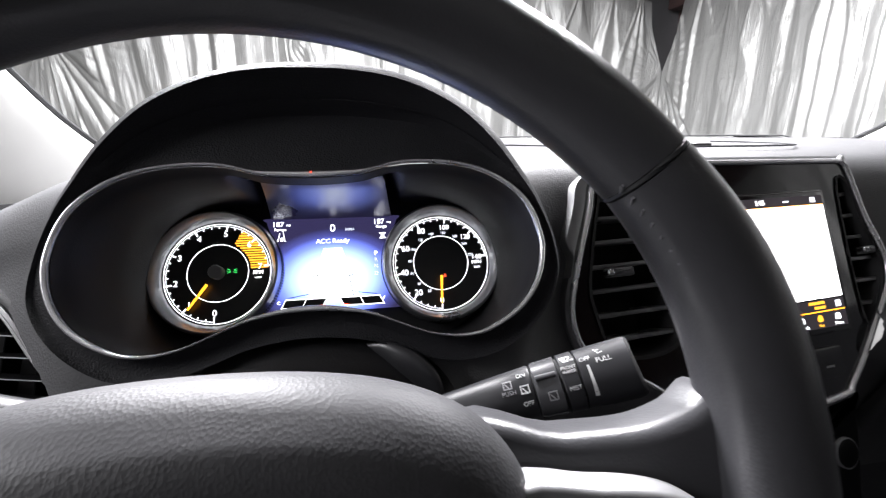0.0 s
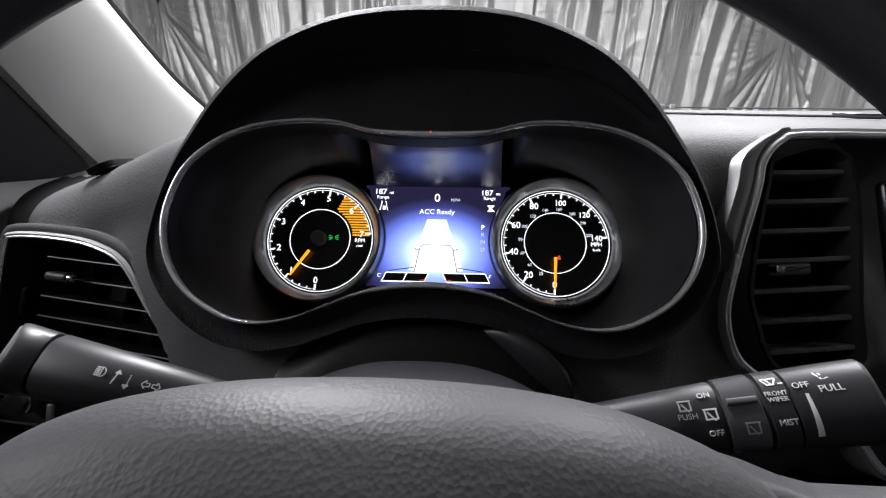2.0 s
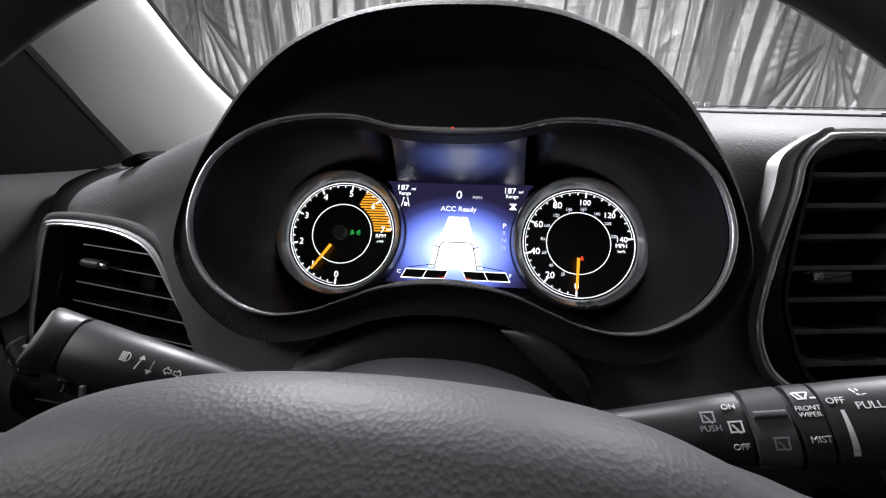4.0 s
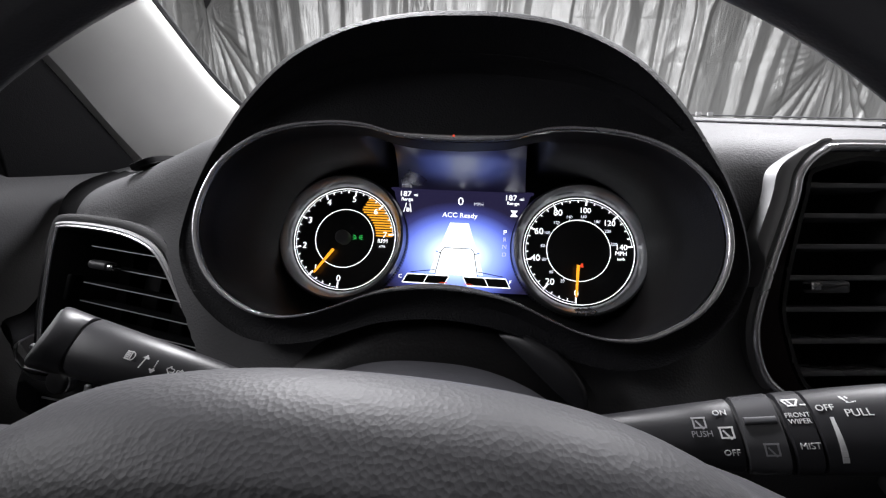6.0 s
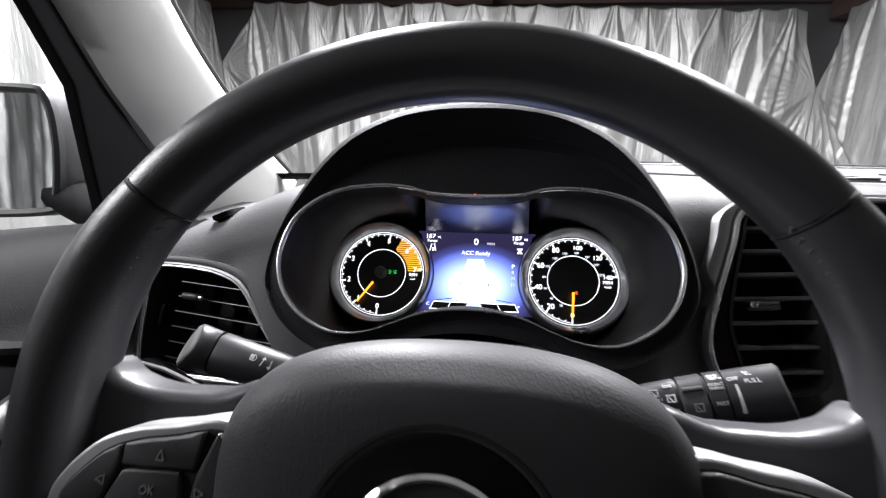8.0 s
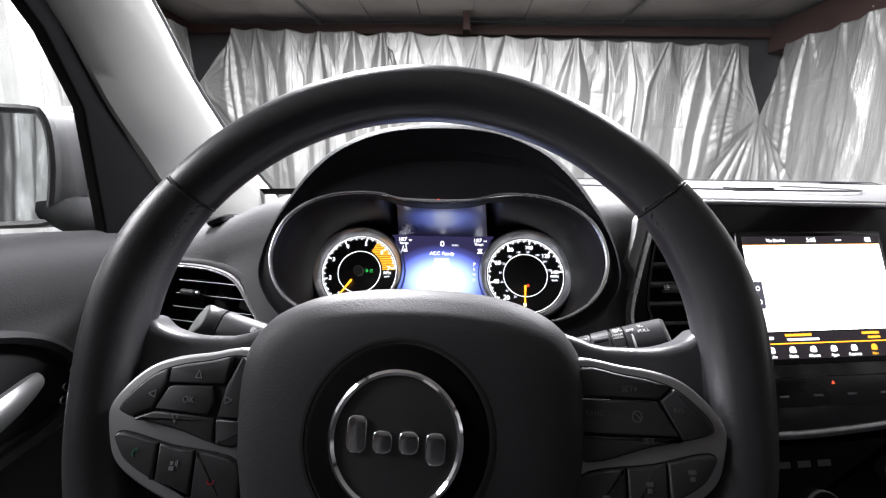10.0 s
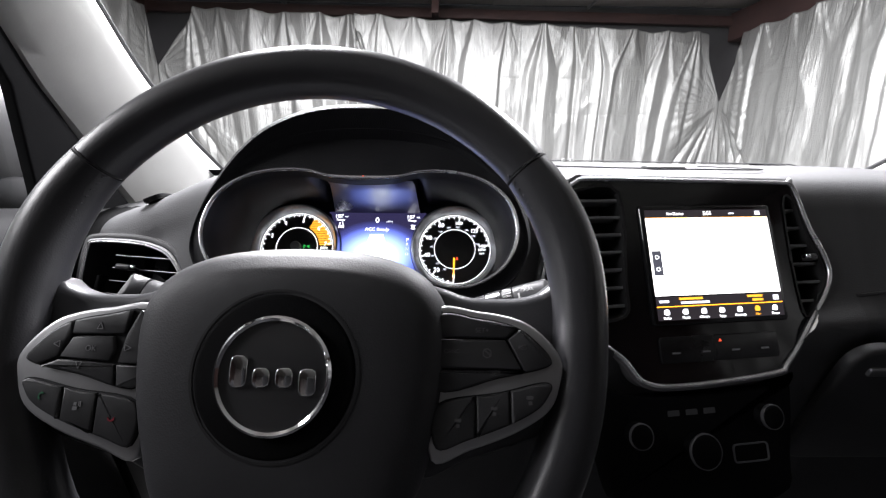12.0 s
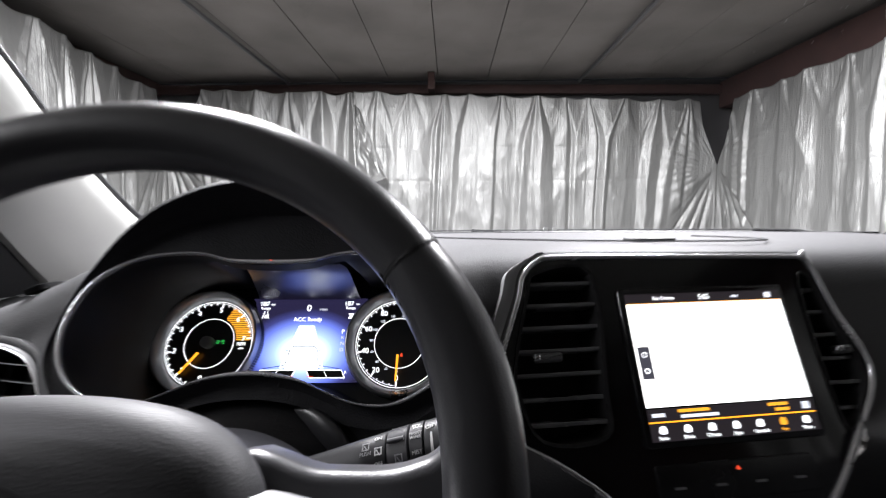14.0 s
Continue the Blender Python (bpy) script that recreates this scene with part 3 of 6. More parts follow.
def dash():
    th = thing("dashboard", (CX, 0.3, 0.4), "dark grey soft-touch dashboard with a grained vinyl top", "dashboard")
    holes = [shrink(HOOD_XZ, 0.003), shrink(STACK_XZ, 0.004), shrink(VENT_XZ, -0.002)]
    bm = bmesh.new()
    lower, cap = bmesh.new(), bmesh.new()
    xs = [-0.385 + 1.44 * i / 300 for i in range(301)]
    grid = [[bm.verts.new((x, p.y, p.z)) for p in spline([Vector((0, y, z)) for y, z in dash_profile(x)], 5, False)] for x in xs]
    for i in range(len(xs) - 1):
        for j in range(len(grid[0]) - 1):
            q = (grid[i][j], grid[i + 1][j], grid[i + 1][j + 1], grid[i][j + 1])
            c = sum((v.co for v in q), Vector()) / 4
            if c.y < 0.3 and any(inside((c.x, c.z), h) for h in holes):
                continue
            # shade beside the door goes into the colour: these end faces turn near-black
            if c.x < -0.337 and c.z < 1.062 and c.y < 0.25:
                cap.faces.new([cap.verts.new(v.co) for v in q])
            elif c.x > 0.60 and j >= 50:
                lower.faces.new([lower.verts.new(v.co) for v in q])
            else:
                bm.faces.new(q)
    bmesh.ops.remove_doubles(lower, verts=lower.verts[:], dist=0.0001)
    # draw the ragged rims of the openings onto their outlines
    for v in bm.verts:
        if v.co.y < 0.3 and v.link_faces and any(e.is_boundary for e in v.link_edges):
            p = Vector((v.co.x, v.co.z))
            best = None
            for h in holes:
                for i in range(len(h)):
                    a, b = Vector(h[i - 1]), Vector(h[i])
                    ab = b - a
                    t = min(1, max(0, (p - a).dot(ab) / max(ab.length_squared, 1e-12)))
                    q = a + ab * t
                    if best is None or (q - p).length < (best - p).length:
                        best = q
            if (best - p).length < 0.009:
                v.co.x, v.co.z = best.x, best.y
    for side in (0, -1):
        col = grid[side]
        d = -0.004 if side == 0 else 0.004
        prev = None
        for k, (dx, s) in enumerate(((d, 0.012), (2 * d, 0.05))):
            ring = [bm.verts.new((v.co.x + dx, v.co.y + s * 0.3, v.co.z - s * 0.35)) for v in col]
            src = col if prev is None else prev
            for a, b, c2, e in zip(src, src[1:], ring[1:], ring):
                bm.faces.new((a, b, c2, e))
            prev = ring
    loose = [v for v in bm.verts if not v.link_faces]
    bmesh.ops.delete(bm, geom=loose, context="VERTS")
    part("top_pad", bm, SOFT, th)
    bmesh.ops.remove_doubles(cap, verts=cap.verts[:], dist=0.0001)
    part("shaded_end", cap, DARKTRIM, th, "end of the dashboard beside the door, its shade put in as black")
    part("lower_pad", lower, HARD, th, "black lower panel below the pad's joint")
    # stitched seam over the top, round the middle sensor
    seam = [(0.13, 0.34), (0.2, 0.30), (0.28, 0.262), (0.36, 0.238), (0.44, 0.228), (0.51, 0.232), (0.545, 0.258), (0.535, 0.30), (0.50, 0.34)]
    part("seam", tube([(p.x, p.y, dash_top(p.x) + 0.0045) for p in spline([Vector((x, y, 0)) for x, y in seam], 8, False)], 0.0011, 5), THREAD, th, "double-stitched seam across the top")
    edge = [(x, 0.575 - 0.14 * ((x - CX) / 0.75) ** 2) for x in [-0.2 + 0.1 * i for i in range(12)]]
    part("seam", tube([(x, y, dash_top(x) + 0.004) for x, y in edge], 0.0012, 5), THREAD, th)
    # sensor in the middle of the top
    m = basis((0.405, 0.262, 1.1245), (1, 0.12, 0), (-0.12, 1, 0))
    part("sensor_frame", band(rect(-0.028, -0.014, 0.028, 0.014, 0.006), rect(-0.021, -0.009, 0.021, 0.009, 0.004), -0.004, 0.003, m, crown=0.001), HARD, th)
    part("sensor", block(-0.02, -0.008, 0.02, 0.008, -0.003, 0.001, m, 0.0005, 0.003), GLOSS, th)
    # dark strip at the windscreen's foot
    part("cowl_strip", tube([(x, 0.655 - 0.14 * ((x - CX) / 0.75) ** 2, dash_top(x) - 0.008) for x in [-0.30 + 0.056 * i for i in range(25)]], 0.006, 8), HARD, th, "black strip along the foot of the windscreen")
    # crease on the passenger's side
    joint = [spline([Vector((0, y, z)) for y, z in dash_profile(x)], 5, False)[50] + Vector((x, 0, 0)) for x in [0.60 + 0.03 * i for i in range(14)]]
    part("crease", tube(joint, 0.0022, 6), HARD, th, "joint between the upper and the lower pad")
    return th


dash()


def side_demister():
    th = thing("side_demister", (-0.27, 0.15, 1.08), "small slotted side demister in the dashboard's corner", "air vent")
    m = basis((-0.284, 0.200, 1.0803), (-0.45, 1, -0.16), (-1, -0.45, -0.40))
    out = fine([(-0.040, -0.009), (0.030, -0.013), (0.044, -0.009), (0.038, 0.009), (-0.028, 0.013), (-0.042, 0.009)], 5)
    part("rim", band(out, shrink(out, 0.0016), -0.003, 0.0012, m, crown=0.0005), DARKTRIM, th)
    part("pocket", slab(shrink(out, 0.001), -0.004, -0.0012, m), DARK, th)
    for k in range(2):
        part("slat", slab([(-0.036, -0.0045 + 0.0065 * k), (0.036, -0.0055 + 0.0065 * k), (0.036, -0.0035 + 0.0065 * k), (-0.036, -0.0025 + 0.0065 * k)], -0.003, 0.0002, m), DARKTRIM, th)


side_demister()


# ---- instrument binnacle ----
def ring_xz(xz, yof, steps=6):
    return spline([Vector((x, yof(z), z)) for x, z in xz], steps)


def bezel_y(z):
    return 0.06 + 0.6 * (z - 1.03)


def hood_y(z):
    k = smoothstep(1.05, 1.10, z)
    return (0.10 + 0.3 * (z - 1.10)) * k + (bezel_y(z) + 0.004) * (1 - k)


def binnacle():
    th = thing("instrument_cluster", (0, 0.16, 0.99), "two round dials and a lit display under a deep black hood", "instrument cluster")
    bez = ring_xz(BEZEL_XZ, bezel_y)
    hood = ring_xz(HOOD_XZ, hood_y)
    n = len(bez)
    lip = [Vector((p.x * 1.015, p.y + 0.004, p.z + 0.003 * smoothstep(1.05, 1.15, p.z))) for p in hood]
    lip2 = [Vector((p.x * 1.03, p.y + 0.014, p.z + 0.005 * smoothstep(1.05, 1.15, p.z))) for p in hood]
    sink = lambda z: 0.11 * smoothstep(1.07, 1.0, z)
    far = [Vector((p.x * 1.02, p.y + 0.10, p.z - 0.02 * smoothstep(1.05, 1.18, p.z) - sink(p.z))) for p in hood]
    back = [Vector((p.x * 0.9, p.y + 0.24, min(p.z - 0.06 * smoothstep(1.05, 1.18, p.z), 1.15) - sink(p.z))) for p in hood]
    mid = []
    for a, b in zip(bez, hood):
        g = (b - a).length
        mid.append(a.lerp(b, 0.55) + Vector((0, min(g * 0.34, 0.03), 0)))
    near = [a.lerp(b, 0.12) + Vector((0, 0.002, 0)) for a, b in zip(bez, mid)]
    part("hood", loft([bez, near, mid, [m.lerp(h, 0.75) + Vector((0, 0.002, 0)) for m, h in zip(mid, hood)], hood, lip, lip2, far, back]), VISOR, th, "black grained hood with a rounded brow")
    # seam line under the brow
    arc = [p.lerp(h, 0.35) + Vector((0, -0.0015, 0)) for p, h in zip(mid, hood) if h.z > 1.13]
    arc.sort(key=lambda p: p.x)
    part("hood_seam", tube(arc, 0.0006, 5), VISOR, th)
    # bright outline
    c = Vector((0, 0.085, 1.07))
    w = BEZ.col[2].xyz
    inner = [p + (c - p).normalized() * 0.0034 for p in bez]
    outer = [p - (c - p).normalized() * 0.0006 for p in bez]
    turn = [2 * math.pi * k / 12 for k in range(13)]
    part("chrome_outline", loft([[p + (c - p).normalized() * (0.0014 + 0.0021 * math.cos(a)) + w * (0.0004 + 0.0024 * math.sin(a)) for p in bez] for a in turn]), BRIGHT, th, "thin bright outline round the dials")
    # bucket behind the outline
    step1 = [p + (c - p).normalized() * 0.0054 - w * 0.012 + Vector((0, 0, -0.004 * smoothstep(1.06, 1.01, p.z))) for p in bez]
    step2 = [p + (c - p).normalized() * 0.008 - w * 0.016 + Vector((0, 0, -0.007 * smoothstep(1.06, 1.01, p.z))) for p in bez]
    def plane_y(z):
        return 0.190 + 0.577 * (z - 1.0167)
    deep = []
    for p in bez:
        z = 0.956 + (p.z - 1.0105) * 1.02
        deep.append(Vector((p.x * 0.93, plane_y(z) + 0.004, z)))
    # the bucket's roof is raised over the display to clear the gloss shelf
    roof_k = lambda p: smoothstep(0.075, 0.058, abs(p.x)) * smoothstep(1.095, 1.112, p.z)
    ring_a = [q + Vector((0, 0, 0.0005 * roof_k(p))) for p, q in zip(bez, step1)]
    ring_b = [q + Vector((0, 0, 0.010 * roof_k(p))) for p, q in zip(bez, step2)]
    ring_c = [q.lerp(d, 0.5) + Vector((0, 0, -0.012 * smoothstep(1.06, 1.01, q.z) + 0.03 * roof_k(p))) for p, q, d in zip(bez, step2, deep)]
    ring_d = [d + Vector((0, 0.012 * roof_k(p), 0.02 * roof_k(p))) for p, d in zip(bez, deep)]
    part("bucket", loft([[p - w * 0.0012 + (c - p).normalized() * 0.0003 for p in inner], ring_a, ring_b, ring_c, ring_d], True, (False, True)), mat("bucket_black", (0.012, 0.012, 0.013), 0.55, grain=0.15, grain_scale=900, spec=0.3), th, "matt black bucket round the dials")
    return th


CLUSTER = binnacle()
part("status_light", slab(circle(0.0009, 12), -0.001, 0.0006, sloped((0.0, 0.1105, 1.1185), 0, 0.6)), RED, CLUSTER, "tiny red light under the brow")


def polar(r, a):
    return r * math.cos(radians(a)), r * math.sin(radians(a))


def arc_bars(m, r0, r1, angles, width, w0, w1):
    bm = bmesh.new()
    for a in angles:
        q = shift(m, 0, 0, 0, a)
        slab(rect(r0, -width / 2, r1, width / 2), w0, w1, q, bm=bm)
    return bm


def dial(cx, numerals, small, caption, needle_at, tach):
    m = shift(DIAL, cx, 0, 0.006) @ Matrix.Diagonal((1.08, 1.08, 1.0, 1))
    face = part("dial_face", slab(circle(0.0452, 64), -0.004, 0, m), DIALFACE, CLUSTER, "black dial with white lit scale")
    part("scale_ring", band(circle(0.0437, 72), circle(0.04315, 72), 0.0002, 0.0006, m), WHITE, face)
    part("scale_ring", band(circle(0.0252, 64), circle(0.0247, 64), 0.0002, 0.0006, m), WHITE, face)
    a_of = lambda n: 268 - 37.3 * n
    arc = [a_of(n / 20 * 7) for n in range(21)]
    outer = [polar(0.0418, a) for a in [a_of(7 * k / 60) for k in range(61)]]
    inner = [polar(0.04145, a) for a in [a_of(7 * k / 60) for k in range(61)]]
    bm = bmesh.new()
    loft([[m @ Vector((u, v, 0.0005)) for u, v in outer], [m @ Vector((u, v, 0.0005)) for u, v in inner]], False, bm=bm)
    part("scale_line", bm, WHITE, face)
    for n in range(29):
        r0, width = (0.0396, 0.0008) if n % 4 else (0.0378, 0.0012)
        part("tick", arc_bars(m, r0, 0.0413 if n % 4 else 0.0424, [a_of(n / 4)], width, 0.0002, 0.0006), WHITE, face)
    for k, s in enumerate(numerals):
        u, v = polar(0.0345 if len(s) < 3 else 0.0335, a_of(k))
        words("numeral", s, 0.0074 if len(s) < 3 else 0.0064, shift(m, u, v, 0.0005), WHITE, face)
    for s, kmh in small:
        a = a_of(kmh / 1.609 / 20)
        u, v = polar(0.0282, a)
        words("small_numeral", s, 0.0034, shift(m, u, v, 0.0005), DIMGLOW, face)
        part("small_tick", arc_bars(m, 0.0257, 0.0268, [a], 0.0004, 0.0002, 0.0006), DIMGLOW, face)
    for k, (s, size) in enumerate(caption):
        words("caption", s, size, shift(m, 0.0330, -0.001 - 0.0045 * k, 0.0005), WHITE, face)
    # raised tapering housing ring with a ribbed edge
    rings = []
    for r, w in ((0.0450, 0.0), (0.0457, 0.004), (0.0482, 0.0105), (0.0506, 0.0138), (0.0522, 0.0130), (0.0533, 0.008), (0.0535, -0.006)):
        rings.append([m @ Vector((u, v, w)) for u, v in circle(r, 96)])
    part("dial_ring", loft(rings), mat("dial_ring_grey", (0.32, 0.32, 0.33), 0.30, metal=0.8), face, "dark satin tapering ring")
    part("ribs", arc_bars(m, 0.0534, 0.0542, [k * 2.5 for k in range(144)], 0.0012, -0.004, 0.004), HARD, face)
    a = a_of(needle_at)
    q = shift(m, 0, 0, 0, a)
    part("needle", slab([(0.0125, -0.0011), (0.0375, -0.0007), (0.0375, 0.0007), (0.0125, 0.0011)], 0.0035, 0.005, q, 0.0003), ORANGE, face, "glowing orange needle")
    if tach:
        part("hub_cap", slab(circle(0.0058, 32), 0.0, 0.009, m, 0.0015), mat("hub_grey", (0.16, 0.16, 0.165), 0.35), face)
        for row in range(17):
            v = 0.0030 + 0.0022 * row
            us = [u * 0.00025 for u in range(0, 180) if 0.0268 < math.hypot(u * 0.00025, v) < 0.0412 and a_of(7) - 3 <= math.degrees(math.atan2(v, u * 0.00025)) <= a_of(5.5)]
            if len(us) > 4:
                part("red_zone_stripe", slab(rect(us[0], v, us[-1], v + 0.0012), 0.0001, 0.0004, m), AMBER, face)
        bm = bmesh.new()
        for sgn in (-1, 1):
            for k in (-1, 0, 1):
                slab(rect(0.0, -0.00022, 0.003, 0.00022), 0, 0.0003, shift(m, 0.0115 + sgn * 0.0012, 0.0012 + 0.0009 * k, 0.0005, (0 if sgn > 0 else 180) + sgn * 18 * k), bm=bm)
        part("lamp_symbol", bm, GREEN, face, "green position-lamp symbol")
    else:
        part("warning_spot", slab([(0.0012, -0.0137), (0.0042, -0.0137), (0.0034, -0.0105), (0.0022, -0.0105)], 0.0005, 0.0008, m), RED, face, "small red belt symbol")
    return face


dial(-0.1035, ["0", "1", "2", "3", "4", "5", "6", "7"], [], [("RPM", 0.0046), ("x1000", 0.0022)], 0.88, True)
dial(0.1045, ["0", "20", "40", "60", "80", "100", "120", "140"], [(str(k), k) for k in range(0, 221, 20)], [("MPH", 0.0046), ("km/h", 0.003)], 0.02, False)


def driver_display():
    """The lit screen between the dials."""
    m = shift(DIAL, 0, 0.003, 0.002) @ Matrix.Diagonal((1.14, 1.08, 1.0, 1))
    hw, lo, hi = 0.0545, -0.040, 0.0455
    out = spline([Vector((u, v, 0)) for u, v in ((-hw, hi - 0.004), (-hw + 0.006, hi), (hw - 0.006, hi), (hw, hi - 0.004), (hw - 0.005, hi - 0.02), (hw - 0.009, 0.0), (hw - 0.006, lo + 0.012), (hw - 0.001, lo + 0.002), (hw - 0.004, lo), (-hw + 0.004, lo), (-hw + 0.001, lo + 0.002), (-hw + 0.006, lo + 0.012), (-hw + 0.009, 0.0), (-hw + 0.005, hi - 0.02))], 4)
    bm = slab([(p.x, p.y) for p in out], -0.006, 0, m)
    uv = bm.loops.layers.uv.new("UVMap")
    inv = m.inverted()
    for f in bm.faces:
        for lp in f.loops:
            q = inv @ lp.vert.co
            lp[uv].uv = ((q.x + hw) / (2 * hw), (q.y - lo) / (hi - lo))
    scr = part("display", bm, DISPLAY, CLUSTER, "lit driver's display, white haze on deep blue")
    t = shift(m, 0, 0, 0.0004)
    for sgn in (-1, 1):
        words("readout", "187", 0.0066, shift(t, sgn * 0.0425 - 0.003, 0.0395), WHITE, scr)
        words("readout", "mi", 0.0036, shift(t, sgn * 0.0425 + 0.0058, 0.0388), WHITE, scr)
        words("readout", "Range", 0.0040, shift(t, sgn * 0.0425 - 0.001, 0.0348), WHITE, scr)
    words("readout", "0", 0.0098, shift(t, 0, 0.0345), WHITE, scr)
    words("readout", "MPH", 0.0038, shift(t, 0.0145, 0.0328), GREYGLOW, scr)
    words("readout", "ACC Ready", 0.0058, shift(t, 0, 0.0225), WHITE, scr)
    for s, v, mt in (("P", 0.0085, WHITE), ("R", 0.0025, GREYGLOW), ("N", -0.0035, GREYGLOW), ("D", -0.0100, GREYGLOW)):
        words("gear_letter", s, 0.0058 if s == "P" else 0.0048, shift(t, 0.0362, v + 0.001), mt, scr)
    bm = bmesh.new()
    for k, (du, a) in enumerate(((-0.0022, 78), (0.0022, 102))):
        slab(rect(-0.004, -0.0003, 0.004, 0.0003), 0, 0.0003, shift(t, -0.0425 + du, 0.0275, 0, a), bm=bm)
    slab(rect(-0.0008, -0.0022, 0.0014, 0.001), 0, 0.0003, shift(t, -0.0425, 0.0262), bm=bm)
    part("lane_symbol", bm, WHITE, scr)
    bm = bmesh.new()
    slab([(-0.003, 0.0025), (0.003, 0.0025), (0.0008, 0), (0.003, -0.0028), (-0.003, -0.0028), (-0.0008, 0)], 0, 0.0003, shift(t, 0.0425, 0.0262), bm=bm)
    part("hourglass_symbol", bm, WHITE, scr)
    # road haze and the car drawn on it
    part("road_haze", slab([(-0.021, -0.027), (0.021, -0.027), (0.0075, 0.016), (-0.0075, 0.016)], -0.0002, 0.0002, t), glow("haze_glow", (0.80, 0.88, 1.0), 1.5), scr, "pale road wedge")
    bm = bmesh.new()
    slab([(-0.016, -0.028), (0.016, -0.028), (0.0125, -0.0085), (0.0105, -0.006), (-0.0105, -0.006), (-0.0125, -0.0085)], 0.0002, 0.0005, t, bm=bm)
    part("car_picture", bm, MAP, scr, "white outline of a car from behind")
    bm = bmesh.new()
    for a, b in (((-0.0105, -0.0058), (0.0105, -0.0058)), ((-0.0128, -0.0085), (-0.0165, -0.028)), ((0.0128, -0.0085), (0.0165, -0.028)), ((-0.0105, -0.0058), (-0.0128, -0.0085)), ((0.0105, -0.0058), (0.0128, -0.0085)), ((-0.0128, -0.0105), (-0.017, -0.009)), ((0.0128, -0.0105), (0.017, -0.009)), ((-0.0165, -0.0245), (-0.036, -0.0275)), ((0.0165, -0.0245), (0.036, -0.0275))):
        d = Vector(b) - Vector(a)
        slab(rect(0, -0.0003, d.length, 0.0003), 0.0005, 0.0008, shift(t, a[0], a[1], 0, math.degrees(math.atan2(d.y, d.x))), bm=bm)
    part("car_lines", bm, DIALFACE, scr)
    for sgn, l in ((-1, "C"), (1, "F")):
        bm = bmesh.new()
        o = sgn * 0.0235
        lean = 0.0022 * -sgn
        for v in (-0.0290, -0.0362):
            slab(rect(o - 0.0165 + lean * (v + 0.032) / 0.0045, v - 0.0004, o + 0.0165 + lean * (v + 0.032) / 0.0045, v + 0.0004), 0, 0.0004, t, bm=bm)
        for k in (0, 2, 4):
            slab(rect(-0.0003, -0.0037, 0.0003, 0.0037), 0, 0.0004, shift(t, o - 0.0165 + 0.00825 * k, -0.0326, 0, 26 * sgn), bm=bm)
        part("level_gauge", bm, WHITE, scr)
        part("gauge_cell", slab([(o - 0.0165 - lean, -0.0362), (o + 0.0165 - lean, -0.0362), (o + 0.0165 + lean, -0.0290), (o - 0.0165 + lean, -0.0290)], 0, 0.0002, t), DIALFACE, scr, "dark gauge field")
        part("gauge_mark", slab(rect(o - 0.014 * sgn - 0.003, -0.0352, o - 0.014 * sgn + 0.003, -0.0346), 0.0003, 0.0005, t), RED, scr, "short red gauge mark")
        words("gauge_letter", l, 0.0042, shift(t, sgn * 0.0428 - 0.001, -0.0315), WHITE, scr)
    # gloss shelf over the display, which mirrors it
    prof = [(0.214, 1.0615), (0.205, 1.071), (0.195, 1.082), (0.184, 1.094), (0.172, 1.104), (0.152, 1.110), (0.123, 1.1125)]
    bm = loft([[Vector((x, y, z)) for x in (-0.058 + 0.008 * k / 6, 0.058 - 0.008 * k / 6)] for k, (y, z) in enumerate(prof)], False)
    bmesh.ops.solidify(bm, geom=bm.faces[:], thickness=0.002)
    part("shelf", bm, SHELF, CLUSTER, "gloss black shelf above the display")


driver_display()


# ---- steering wheel ----
def wheel_point(r, a, du=0.0, w=0.0):
    # the wheel is a little narrower across its lower half
    narrow = 1 - 0.05 * (1 - smoothstep(-0.02, 0.10, r * math.sin(a)))
    return WHEEL @ Vector((r * math.cos(a) * narrow, r * math.sin(a), w)) + Vector((0, 0.009, 0.005))


def rim_piece(a0, a1, swell, caps=(True, True)):
    rings = []
    n = max(int(abs(a1 - a0) / 3), 2)
    for i in range(n + 1):
        a = radians(a0 + (a1 - a0) * i / n)
        grow = swell(i / n)
        rc = 0.1815
        hr, hw = 0.0153 + grow, 0.0167 + grow * 0.8
        ring = []
        for k in range(24):
            t = 2 * math.pi * k / 24
            du, dw = math.cos(t), math.sin(t)
            ring.append(wheel_point(rc + hr * math.copysign(abs(du) ** 0.9, du), a, w=hw * math.copysign(abs(dw) ** 0.9, dw)))
        rings.append(ring)
    return loft(rings, True, caps)


def clip(outline, cell):
    """The part of a flat outline that lies inside a convex cell."""
    turn = sum(a[0] * b[1] - b[0] * a[1] for a, b in zip(cell, cell[1:] + cell[:1]))
    for a, b in zip(cell, cell[1:] + cell[:1]):
        side = lambda p: ((b[0] - a[0]) * (p[1] - a[1]) - (b[1] - a[1]) * (p[0] - a[0])) * (1 if turn > 0 else -1)
        kept = []
        for p, q in zip(outline, outline[1:] + outline[:1]):
            f, g = side(p), side(q)
            if f >= 0:
                kept.append(p)
            if f * g < 0:
                k = f / (f - g)
                kept.append((p[0] + (q[0] - p[0]) * k, p[1] + (q[1] - p[1]) * k))
        outline = kept
        if len(outline) < 3:
            return []
    return outline


